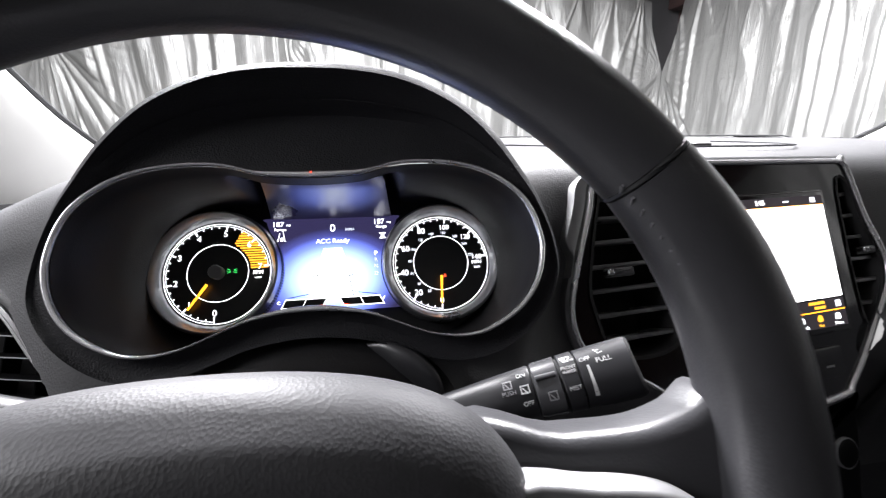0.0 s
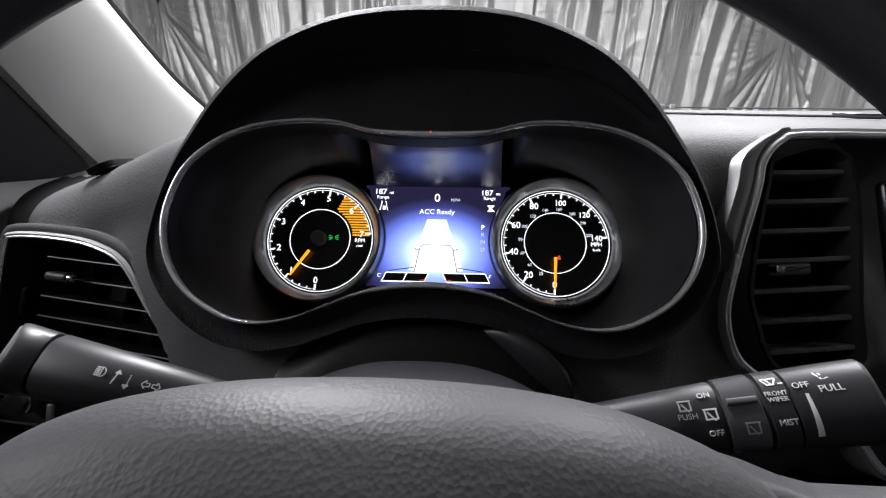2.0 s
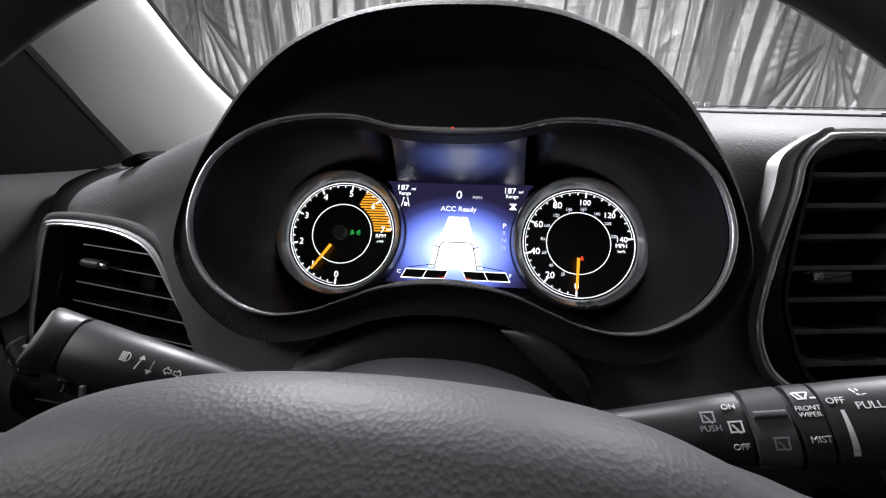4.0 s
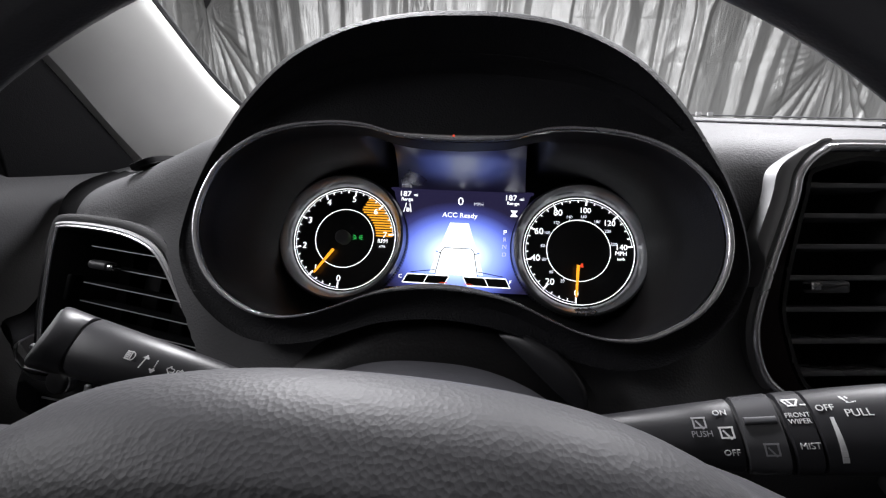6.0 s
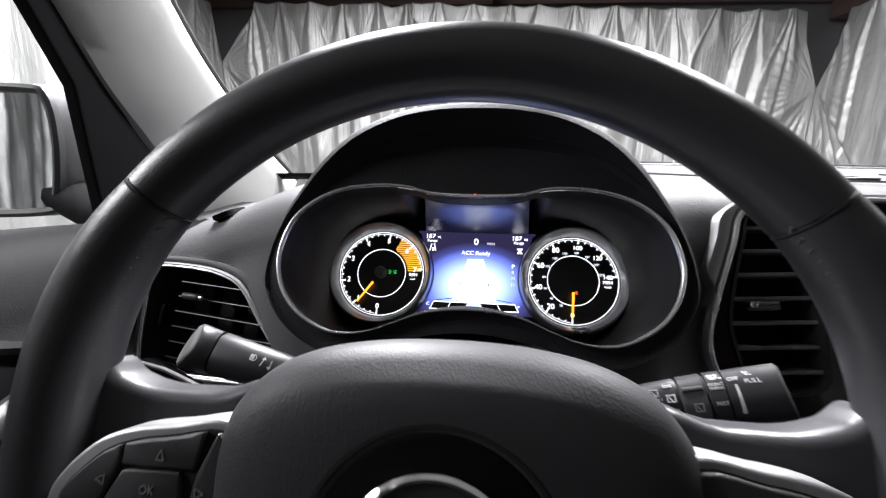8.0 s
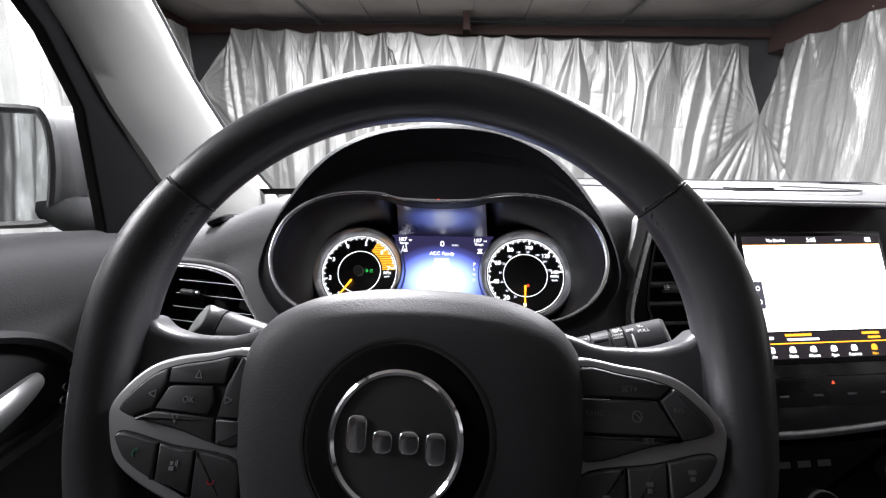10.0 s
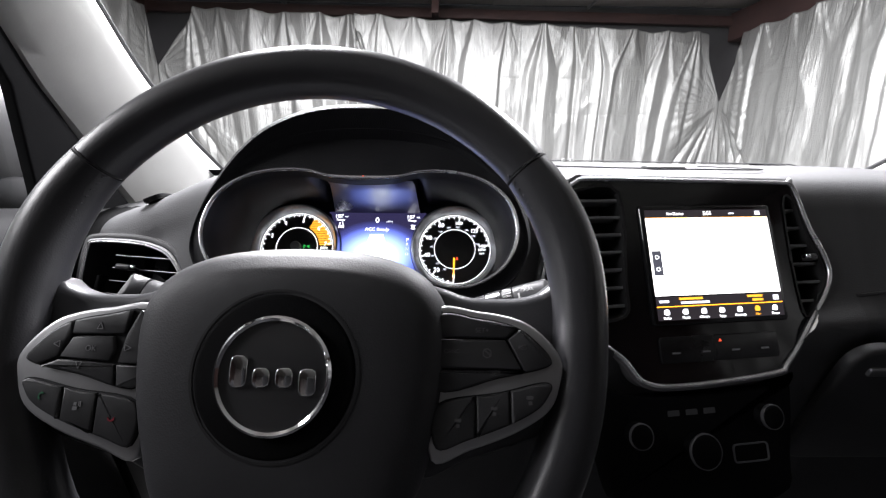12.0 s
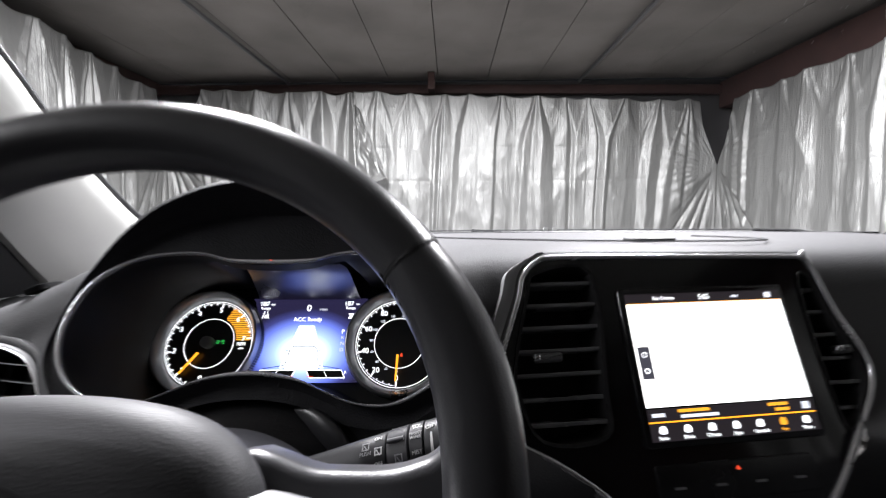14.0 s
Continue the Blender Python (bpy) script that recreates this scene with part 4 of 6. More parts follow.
def steering_wheel():
    th = thing("steering_wheel", (0, -0.127, 1.029), "black leather steering wheel with silver-trimmed button spokes", "steering wheel")
    part("rim", rim_piece(38.5, 141.5, lambda t: 0.0012 * math.sin(t * math.pi)), LEATHER, th, "smooth black leather upper rim")
    part("rim", rim_piece(222, 318, lambda t: 0.0), LEATHER, th)
    for s in (0, 1):
        a0, a1 = ((37.7, -42) if s else (142.3, 222))
        part("grip", rim_piece(a0, a1, lambda t: 0.0022 * math.sin(t * math.pi) ** 0.7), LEATHER, th, "thicker leather grip")
        a = radians(38.1 if s else 141.9)
        ring = []
        for k in range(24):
            t = 2 * math.pi * k / 24
            ring.append(wheel_point(0.1815 + 0.0149 * math.cos(t), a, w=0.0162 * math.sin(t)))
        part("rim_seam", tube(ring, 0.0012, 6, True, up=(0.3, 0.2, 0.9)), DARK, th)
        # stitches along the grip's inner edge
        bm = bmesh.new()
        for k in range(44):
            b = radians((38 - k * 1.8) if s else (142 + k * 1.8))
            p, q = wheel_point(0.1668, b, w=0.003), wheel_point(0.1668, b + radians(1.0), w=0.008)
            tube([p, q], 0.0006, 5, bm=bm)
        part("stitching", bm, THREAD, th)
    # spokes
    POD = WHEEL @ pose(0, 0.004, 0.009) @ Matrix.Diagonal((0.93, 1.0, 1.0, 1))
    for s in (-1, 1):
        flip = lambda pts: [(s * u, v) for u, v in pts]
        body = spline([Vector((u, v, 0)) for u, v in flip([(0.07, 0.031), (0.11, 0.0305), (0.138, 0.0305), (0.155, 0.0345), (0.170, 0.040), (0.186, 0.0), (0.186, -0.022), (0.176, -0.043), (0.150, -0.054), (0.11, -0.066), (0.07, -0.072)])], 5)
        part("spoke", slab([(p.x * 0.97, p.y) for p in body], -0.022, -0.002, HUB, 0.006), LEATHER, th)
        curve = lambda pts: fine(flip(pts), 5)
        trim = curve([(0.088, 0.0213), (0.118, 0.0210), (0.143, 0.0165), (0.158, 0.0075), (0.1690, -0.006), (0.1685, -0.018), (0.161, -0.0345), (0.140, -0.0470), (0.112, -0.0565), (0.088, -0.062), (0.086, -0.02)])
        upper = curve([(0.090, 0.0176), (0.118, 0.0171), (0.1400, 0.0126), (0.1530, 0.0042), (0.1625, -0.0065), (0.157, -0.0115), (0.130, -0.0170), (0.090, -0.0235)])
        lower = curve([(0.091, -0.0315), (0.130, -0.0245), (0.155, -0.0190), (0.1622, -0.0205), (0.1602, -0.0262), (0.1530, -0.034), (0.136, -0.0422), (0.111, -0.0505), (0.091, -0.0553)])
        plate = part("spoke_trim", slab(trim, -0.012, 0.0015, POD, 0.002), SATIN, th, "satin silver spoke trim")
        part("button_well", slab(upper, -0.004, 0.0021, POD), DARK, plate)
        part("button_well", slab(lower, -0.004, 0.0021, POD), DARK, plate)

        def cell(poly, name="button", well=upper):
            # the shapes are drawn on a slightly larger pod
            if well is upper:
                poly = [(0.0885 + (u - 0.0885) * 0.915, 0.0173 + (v - 0.0238) * 0.83) for u, v in poly]
            pts = [(s * u, v) for u, v in clip([(s * u, v) for u, v in shrink(well, 0.0007)], poly)]
            return part(name, slab(pts, 0.0005, 0.0042, POD, 0.0014), BUTTON, plate)

        if s < 0:
            cell([(0.099, 0.04), (0.1400, 0.04), (0.1398, 0.0098), (0.105, 0.0095)])
            cell([(0.1410, 0.04), (0.19, 0.04), (0.20, -0.026), (0.1475, -0.006), (0.1405, 0.0095)])
            cell([(0.112, 0.0085), (0.136, 0.0083), (0.1395, 0.0075), (0.146, -0.006), (0.113, -0.009), (0.1095, -0.0005)], "ok_button")
            cell([(0.08, 0.04), (0.0978, 0.04), (0.1035, 0.009), (0.1075, -0.0005), (0.1080, -0.0095), (0.08, -0.011)])
            cell([(0.109, -0.0105), (0.1465, -0.0072), (0.20, -0.0275), (0.20, -0.06), (0.104, -0.06)])
            cell([(0.08, -0.0125), (0.1075, -0.0108), (0.1025, -0.06), (0.08, -0.06)])
            icons = [(0.1185, 0.0102, 90), (0.1435, 0.000, 180), (0.1, -0.002, 0), (0.1285, -0.0115, -90)]
            for u, v, a in icons:
                bm = bmesh.new()
                q = shift(POD, -u, v, 0.0044, a)
                for p, r in (((-0.0016, -0.0018), (-0.0016, 0.0018)), ((-0.0016, 0.0018), (0.0022, 0)), ((0.0022, 0), (-0.0016, -0.0018))):
                    d = Vector(r) - Vector(p)
                    slab(rect(0, -0.0002, d.length, 0.0002), 0, 0.0002, shift(q, p[0], p[1], 0, math.degrees(math.atan2(d.y, d.x))), bm=bm)
                part("arrow_print", bm, DIMPRINT, plate)
            words("ok_print", "OK", 0.0045, shift(POD, -0.1225, -0.0025, 0.0044), DIMPRINT, plate)
            for u0, u1 in ((0.08, 0.1144), (0.1156, 0.1354), (0.1366, 0.18)):
                cell([(u0, -0.01), (u1, -0.01), (u1, -0.08), (u0, -0.08)], well=lower)
            # telephone signs, green and red, with a speaking mark between them
            for u, v, colour, turn in ((0.148, -0.0285, GREENPRINT, -35), (0.104, -0.0405, REDPRINT, 90)):
                q = shift(POD, -u, v, 0.0044, turn)
                bow = [(-0.0006 - 0.0010 * math.cos(k * 0.5), 0.0021 * k / 3) for k in range(-3, 4)]
                bm = slab(bow + [(x + (0.0016 if abs(y) > 0.0012 else 0.0008), y) for x, y in bow[::-1]], 0, 0.0002, q)
                part("phone_print", bm, colour, plate)
            bm = bmesh.new()
            for du, dv, ru, rv in ((0, 0.0012, 0.0009, 0.0009), (0, -0.0012, 0.0014, 0.0010), (0.0022, 0.0012, 0.0003, 0.0012), (0.0031, 0.0012, 0.0003, 0.0016)):
                slab(rect(du - ru, dv - rv, du + ru, dv + rv, 0.0002), 0, 0.0002, shift(POD, -0.1265, -0.034, 0.0044, 0), bm=bm)
            part("voice_print", bm, DIMPRINT, plate)
        else:
            cell([(0.08, 0.0105), (0.08, 0.04), (0.172, 0.04), (0.138, 0.0095)])
            cell([(0.1395, 0.0087), (0.174, 0.04), (0.20, 0.02), (0.20, -0.013), (0.150, -0.0125)])
            cell([(0.08, 0.009), (0.1375, 0.0085), (0.148, -0.0115), (0.08, -0.0105)])
            cell([(0.08, -0.0118), (0.148, -0.0128), (0.20, -0.0145), (0.20, -0.06), (0.08, -0.06)])
            words("set_print", "SET+", 0.0040, shift(POD, 0.119, 0.0100, 0.0044), FAINTPRINT, plate)
            words("set_print", "SET-", 0.0040, shift(POD, 0.128, -0.0140, 0.0044), FAINTPRINT, plate)
            words("resume_print", "RES", 0.0034, shift(POD, 0.1440, 0.0005, 0.0044), FAINTPRINT, plate)
            words("cancel_print", "CANC", 0.0034, shift(POD, 0.1, -0.0020, 0.0044), FAINTPRINT, plate)
            spot = shift(POD, 0.122, -0.0028, 0.0044)
            part("cruise_print", band(circle(0.0028, 24), circle(0.0022, 24), 0, 0.0002, spot), FAINTPRINT, plate)
            part("cruise_print", slab(rect(-0.0040, -0.0003, 0.0012, 0.0003), 0, 0.0003, shift(spot, 0.001, -0.0004, 0, -40)), FAINTPRINT, plate)
            part("highlight_line", block(0.093, 0.0044, 0.108, 0.0050, 0.002, 0.0046, POD, 0.0003), CHROME, plate, "thin bright line between the buttons")
            for u0, u1 in ((0.08, 0.1144), (0.1156, 0.1354), (0.1366, 0.18)):
                cell([(u0, -0.01), (u1, -0.01), (u1, -0.08), (u0, -0.08)], well=lower)
            for u, v in ((0.104, -0.041), (0.126, -0.0345), (0.148, -0.0285)):
                bm = bmesh.new()
                slab(rect(-0.002, 0.0004, 0.002, 0.0024, 0.0004), 0, 0.0002, shift(POD, u, v, 0.0044), bm=bm)
                slab(rect(-0.0012, -0.0026, 0.0012, -0.0006, 0.0003), 0, 0.0002, shift(POD, u, v, 0.0044), bm=bm)
                part("assist_print", bm, FAINTPRINT, plate)
    # airbag pad
    half = [(0, 0.0590), (0.03, 0.0575), (0.055, 0.0527), (0.0745, 0.0436), (0.0864, 0.0305), (0.0915, 0.0155), (0.0918, -0.006), (0.0888, -0.032), (0.082, -0.059), (0.072, -0.086), (0.05, -0.105), (0, -0.112)]
    out = [(p.x, p.y) for p in spline([Vector((u, v, 0)) for u, v in mirror_half(half)], 6)]
    rings = []
    for k, w in ((0.017, -0.032), (0.0095, -0.018), (0.0035, -0.007), (0.0006, 0.0), (0.0, 0.005), (0.0012, 0.0105), (0.0035, 0.0155), (0.0075, 0.0205), (0.013, 0.0238), (0.022, 0.0258), (0.034, 0.0272), (0.044, 0.028)):
        ring = shrink(out, k) if k < 0.02 else [(u * (1 - k / 0.1), -0.012 + (v + 0.012) * (1 - k / 0.105)) for u, v in out]
        rings.append([HUB @ Vector((u, v, w)) for u, v in ring])
    part("airbag_pad", loft(rings, True, (True, True)), PAD, th, "grained black airbag cover")
    c = shift(HUB, -0.0036, -0.0148, 0)
    part("groove", band(circle(0.0465, 72), circle(0.0450, 72), 0.026, 0.0284, c), DARK, th)
    part("medallion_dish", slab(circle(0.045, 72), 0.024, 0.0287, c, 0.003), DARKTRIM, th, "smooth black dish round the medallion")
    med = part("medallion", slab(circle(0.0302, 64), 0.026, 0.0305, c, 0.001), mat("medallion_smoke", (0.07, 0.07, 0.073), 0.25, metal=0.4), th, "dark round medallion in a chrome ring")
    part("chrome_ring", band(circle(0.0318, 72), circle(0.0290, 72), 0.027, 0.0318, c, crown=0.0012), CHROME, med)
    for k, (u, h, v) in enumerate(((-0.0185, 0.0170, 0.002), (-0.0062, 0.0105, -0.0012), (0.0062, 0.0105, -0.0012), (0.0188, 0.0145, -0.0035))):
        part("emblem_shape", slab(rect(u - 0.0048, v - h / 2, u + 0.0048, v + h / 2, 0.0036), 0.0305, 0.0322, c, 0.0009), CHROME, med)
    return th


steering_wheel()


def steering_column():
    th = thing("steering_column", (0, 0.0, 0.98), "black two-part cover of the steering column", "steering column")
    rings = []
    for w, hu, top, low in ((-0.034, 0.058, 0.026, -0.07), (-0.06, 0.074, 0.036, -0.075), (-0.10, 0.084, 0.041, -0.08), (-0.128, 0.086, 0.043, -0.083), (-0.15, 0.08, 0.034, -0.085), (-0.20, 0.072, 0.024, -0.09)):
        pts = spline([Vector((u, v, 0)) for u, v in ((-hu, low), (-hu - 0.002, top - 0.06), (-hu * 0.9, top - 0.032), (-hu * 0.66, top - 0.013), (-hu * 0.34, top - 0.0025), (0, top), (hu * 0.34, top - 0.0025), (hu * 0.66, top - 0.013), (hu * 0.9, top - 0.032), (hu + 0.002, top - 0.06), (hu, low))], 5)
        rings.append([WHEEL @ Vector((p.x, p.y, w)) for p in pts])
    part("cover", loft(rings, True, (True, True)), mat("column_plastic", (0.02, 0.02, 0.023), 0.36, grain=0.1, grain_scale=900), th)
    # soft gaiter between the cover and the cluster
    rings = []
    for t in range(9):
        s = t / 8
        z = 1.012 - 0.012 * math.sin(s * math.pi) - 0.004 * s
        y = -0.012 + s * 0.078
        hw = 0.07 + 0.035 * s
        rings.append([Vector((u * hw, y, z - 0.035 * abs(u) ** 2.2 * (1 - 0.35 * s) + 0.004 * math.sin(s * 9) * (1 - abs(u)))) for u in [k / 10 - 1 for k in range(21)]])
    bm = loft(rings, False)
    bmesh.ops.solidify(bm, geom=bm.faces[:], thickness=0.004)
    part("gaiter", bm, mat("gaiter_vinyl", (0.022, 0.022, 0.024), 0.36, grain=0.15, grain_scale=500), th, "soft black gaiter below the cluster")
    fold = spline([Vector(p) for p in ((0.026, 0.064, 0.998), (0.045, 0.056, 1.001), (0.061, 0.047, 0.996), (0.073, 0.04, 0.988), (0.081, 0.035, 0.977), (0.084, 0.03, 0.962))], 5, False)
    part("gaiter_fold", tube(fold, lambda t: 0.001 + 0.0055 * math.sin(t * math.pi), 14, squash=1.8), mat("gaiter_fold_vinyl", (0.02, 0.02, 0.022), 0.34), th, "soft fold at the gaiter's edge")


steering_column()


def stalk(s, root, tip, tilt, label, name, jp):
    """A rounded stalk from the column outwards; its third axis is the printed face."""
    th = thing(name, root, label, "control stalk")
    root, tip = Vector(root), Vector(tip)
    ax = (tip - root).normalized()
    ln = (tip - root).length
    facing = Vector((0, -math.cos(radians(tilt)), math.sin(radians(tilt))))
    m = basis(root, ax, facing.cross(ax))
    if m.col[2].xyz.dot(facing) < 0:
        m = basis(root, ax, -facing.cross(ax))
    hv_of = lambda t: 0.0085 + 0.0063 * smoothstep(-0.05, 0.85, t)
    hw_of = lambda t: hv_of(t) * 0.93

    def sect(t, grow=0.0, skew=0.0):
        hv, hw = hv_of(t) + grow, hw_of(t) + grow
        return [m @ Vector((t * ln - skew * math.sin(a) * hw, hv * math.copysign(abs(math.cos(a)) ** 0.85, math.cos(a)), hw * math.copysign(abs(math.sin(a)) ** 0.85, math.sin(a)))) for a in [2 * math.pi * k / 36 for k in range(36)]]

    lift = lambda t, v: hw_of(t) * max(1 - (abs(v) / hv_of(t)) ** (2 / 0.85), 0.05) ** (0.85 / 2)
    up = 1 if m.col[1].z > 0 else -1
    q = basis(root, ax * s, m.col[1].xyz * up)

    def spot(t, v, grow=0.0):
        """A place on the printed face, lying flat on its curve, reading left to right."""
        e = 0.0008
        turn = math.degrees(math.atan2(lift(t, v + e) - lift(t, v - e), 2 * e))
        return q @ pose(s * t * ln, v, lift(t, v) + grow + 0.0002, turn, 0, 0)

    part("arm", loft([sect(t) for t in (-0.15, 0.0, 0.15, 0.3, 0.45, jp - 0.01)] + [sect(jp - 0.004, -0.0006)], True, (True, True)), STALK, th)
    part("joint", loft([sect(jp - 0.006, -0.0014), sect(jp + 0.006, -0.0014)], True, (True, True)), DARK, th)
    return th, m, ln, sect, spot


def strokes(items, spot, s, ln):
    """Printed symbols: bars (t, v, angle, length, half-width) on the face of a stalk."""
    bm = bmesh.new()
    for t, v, a, l, h in items:
        slab(rect(-l / 2, -h, l / 2, h), 0, 0.0002, shift(spot(t, v), 0, 0, 0, a), bm=bm)
    return bm


def light_stalk():
    th, m, ln, sect, spot = stalk(-1, (-0.055, -0.004, 0.986), (-0.191, -0.011, 1.027), 50, "grey-black light and indicator stalk with white symbols", "indicator_stalk", 0.845)
    part("end_piece", loft([sect(0.850, -0.0006), sect(0.854), sect(0.92, 0.0006, 0.2), sect(0.975, 0.001, 0.55), sect(0.99, 0.0004, 0.6)], True, (True, True)), STALK, th, "turning end piece")
    part("end_face", loft([sect(0.99, -0.0004, 0.6), sect(0.998, -0.0012, 0.6)], True, (True, True)), mat("end_face_grey", (0.075, 0.08, 0.078), 0.55), th, "flat greyish end face")
    mm = 0.001 / ln
    lamp = [(0.70 + 1.9 * mm, 0.0036 - 0.0011 * k, 0, 0.0026, 0.00042) for k in range(5)]
    for k in range(12):
        a = -90 + 180 * k / 11
        lamp.append((0.70 - (2.2 * math.cos(radians(a))) * mm, 0.0014 + 0.0026 * math.sin(radians(a)), a + 90, 0.0010, 0.00028))
    lamp.append((0.70, 0.0014, 90, 0.0052, 0.00028))
    up = [(0.648, -0.0008, 78, 0.0062, 0.00035)] + [(0.642, 0.0026 + 0.0007 * k, 0, 0.0034 - 0.0012 * k, 0.0004) for k in range(3)]
    down = [(0.585, 0.0028 - 0.0012 * k, 80, 0.0006, 0.00035) for k in range(5)] + [(0.589, -0.0028 - 0.0008 * k, 0, 0.0034 - 0.0012 * k, 0.0004) for k in range(3)]
    turn = []
    for d in (-1, 1):
        c = 0.512 - d * 2.9 * mm
        tip = c - d * 2.3 * mm
        turn += [(tip + d * 1.0 * mm, 0.0011, -d * 47, 0.0030, 0.00025), (tip + d * 1.0 * mm, -0.0011, d * 47, 0.0030, 0.00025)]
        turn += [(c + d * 1.0 * mm, 0.001, 0, 0.0022, 0.00025), (c + d * 1.0 * mm, -0.001, 0, 0.0022, 0.00025), (c + d * 2.1 * mm, 0, 90, 0.002, 0.00025), (c - d * 0.2 * mm, 0.0016, 90, 0.0012, 0.00025), (c - d * 0.2 * mm, -0.0016, 90, 0.0012, 0.00025)]
    # the symbols stand close together and small
    def near(items, at, to):
        return [(to + (t - at) * 0.78, v * 0.78, a, l * 0.78, h * 0.78) for t, v, a, l, h in items]
    lamp, up, down, turn = near(lamp, 0.70, 0.655), near(up, 0.648, 0.612), near(down, 0.585, 0.570), near(turn, 0.512, 0.503)
    for nm, items in (("lamp_symbol", lamp), ("arrow_symbol", up), ("arrow_symbol", down), ("turn_symbol", turn)):
        part(nm, strokes(items, spot, -1, ln), PRINT, th)


def wiper_stalk():
    th, m, ln, sect, spot = stalk(1, (0.05, -0.015, 0.993), (0.178, -0.034, 1.033), 50, "grey-black wiper stalk with pale lettering", "wiper_stalk", 0.60)
    whole, print_at = sect, spot
    nearer = lambda t: t if t > 0.95 else 0.562 + (t - 0.574) * 0.836
    sect = lambda t, grow=0.0, skew=0.0: whole(nearer(t), grow, skew)
    spot = lambda t, v, grow=0.0: print_at(0.562 + (t - 0.574) * 0.836, v, grow)
    part("washer_ring", loft([sect(0.622, -0.0006), sect(0.626, 0.0003), sect(0.735, 0.0003), sect(0.739, -0.0006)], True, (True, True)), mat("ring_gloss", (0.05, 0.05, 0.053), 0.22), th, "glossy turning ring")
    part("joint", loft([sect(0.737, -0.0014), sect(0.753, -0.0014)], True, (True, True)), DARK, th)
    part("wiper_ring", loft([sect(0.75, -0.0006), sect(0.754, 0.0002), sect(0.82, 0.0002), sect(0.824, -0.0006)], True, (True, True)), STALK, th, "turning ring")
    part("joint", loft([sect(0.822, -0.0014), sect(0.832, -0.0014)], True, (True, True)), DARK, th)
    part("end_piece", loft([sect(0.829, -0.0006), sect(0.833), sect(0.93, 0.0004), sect(0.985, 0.0006, 0.2), sect(1.0, -0.001, 0.25)], True, (True, True)), STALK, th)
    part("finger_ledge", block(0.612 * ln, 0.0018, 0.688 * ln, 0.0042, 0.008, 0.0150, m, 0.0008), mat("ledge_gloss", (0.09, 0.09, 0.095), 0.25), th, "moulded ledge")
    for s, t, v, size, material in (("PUSH", 0.505, -0.0008, 0.0031, DIMPRINT), ("ON", 0.574, 0.0066, 0.0031, PRINT), ("OFF", 0.578, -0.0075, 0.0031, PRINT), ("FRONT", 0.787, 0.0042, 0.0024, PRINT), ("WIPER", 0.787, 0.0020, 0.0024, PRINT), ("MIST", 0.792, -0.0062, 0.0030, PRINT), ("OFF", 0.866, 0.0062, 0.0032, PRINT), ("PULL", 0.945, 0.0040, 0.0036, PRINT)):
        words("lettering", s, size, spot(t, v, 0.0003), material, th)
    mm = 0.001 / ln
    rear = lambda t, v: [(t, v + 0.0018, 0, 0.0050, 0.0003), (t, v - 0.0018, 0, 0.0046, 0.0003), (t - 2.4 * mm, v, 90, 0.0036, 0.0003), (t + 2.4 * mm, v, 90, 0.0036, 0.0003), (t, v - 0.0008, -55, 0.0040, 0.0003)]
    front_glass = lambda t, v: [(t, v + 0.0012, 0, 0.0050, 0.0003), (t - 2.1 * mm, v, -60, 0.0030, 0.0003), (t + 2.1 * mm, v, 60, 0.0030, 0.0003), (t, v - 0.0012, 0, 0.0030, 0.0003), (t - 0.2 * mm, v - 0.0002, -60, 0.0030, 0.0003)]
    for t, v, material in ((0.578, -0.0006, PRINT), (0.505, 0.0034, DIMPRINT), (0.69, -0.0068, DIMPRINT)):
        part("rear_wiper_symbol", strokes(rear(t, v), spot, 1, ln), material, th)
    for t, v in ((0.785, 0.0088), (0.942, 0.0090)):
        part("front_wiper_symbol", strokes(front_glass(t, v), spot, 1, ln), PRINT, th)
    part("speed_bar", strokes([(0.872, 0.002 - 0.0018 * k, 90, 0.002, 0.00055 + 0.00006 * k) for k in range(8)], spot, 1, ln), PRINT, th, "pale tapering bar")
    part("dash_mark", strokes([(0.815, 0.0078, 0, 0.0018, 0.0003)], spot, 1, ln), PRINT, th)


light_stalk()
wiper_stalk()


# ---- left air vent ----
def pts2(xz, m, dyx, dyz):
    """Outline points on a sloped plane, from their x and z."""
    inv = m.inverted()
    o = m.translation
    res = []
    for x, z in xz:
        q = inv @ Vector((x, o.y + dyx * (x - o.x) + dyz * (z - o.z), z))
        res.append((q.x, q.y))
    return res


def slat_span(outline, v):
    """Left and right ends of a level line across an outline."""
    hits = []
    n = len(outline)
    for i in range(n):
        (u0, v0), (u1, v1) = outline[i - 1], outline[i]
        if (v0 > v) != (v1 > v):
            hits.append(u0 + (u1 - u0) * (v - v0) / (v1 - v0))
    return (min(hits), max(hits)) if len(hits) > 1 else None


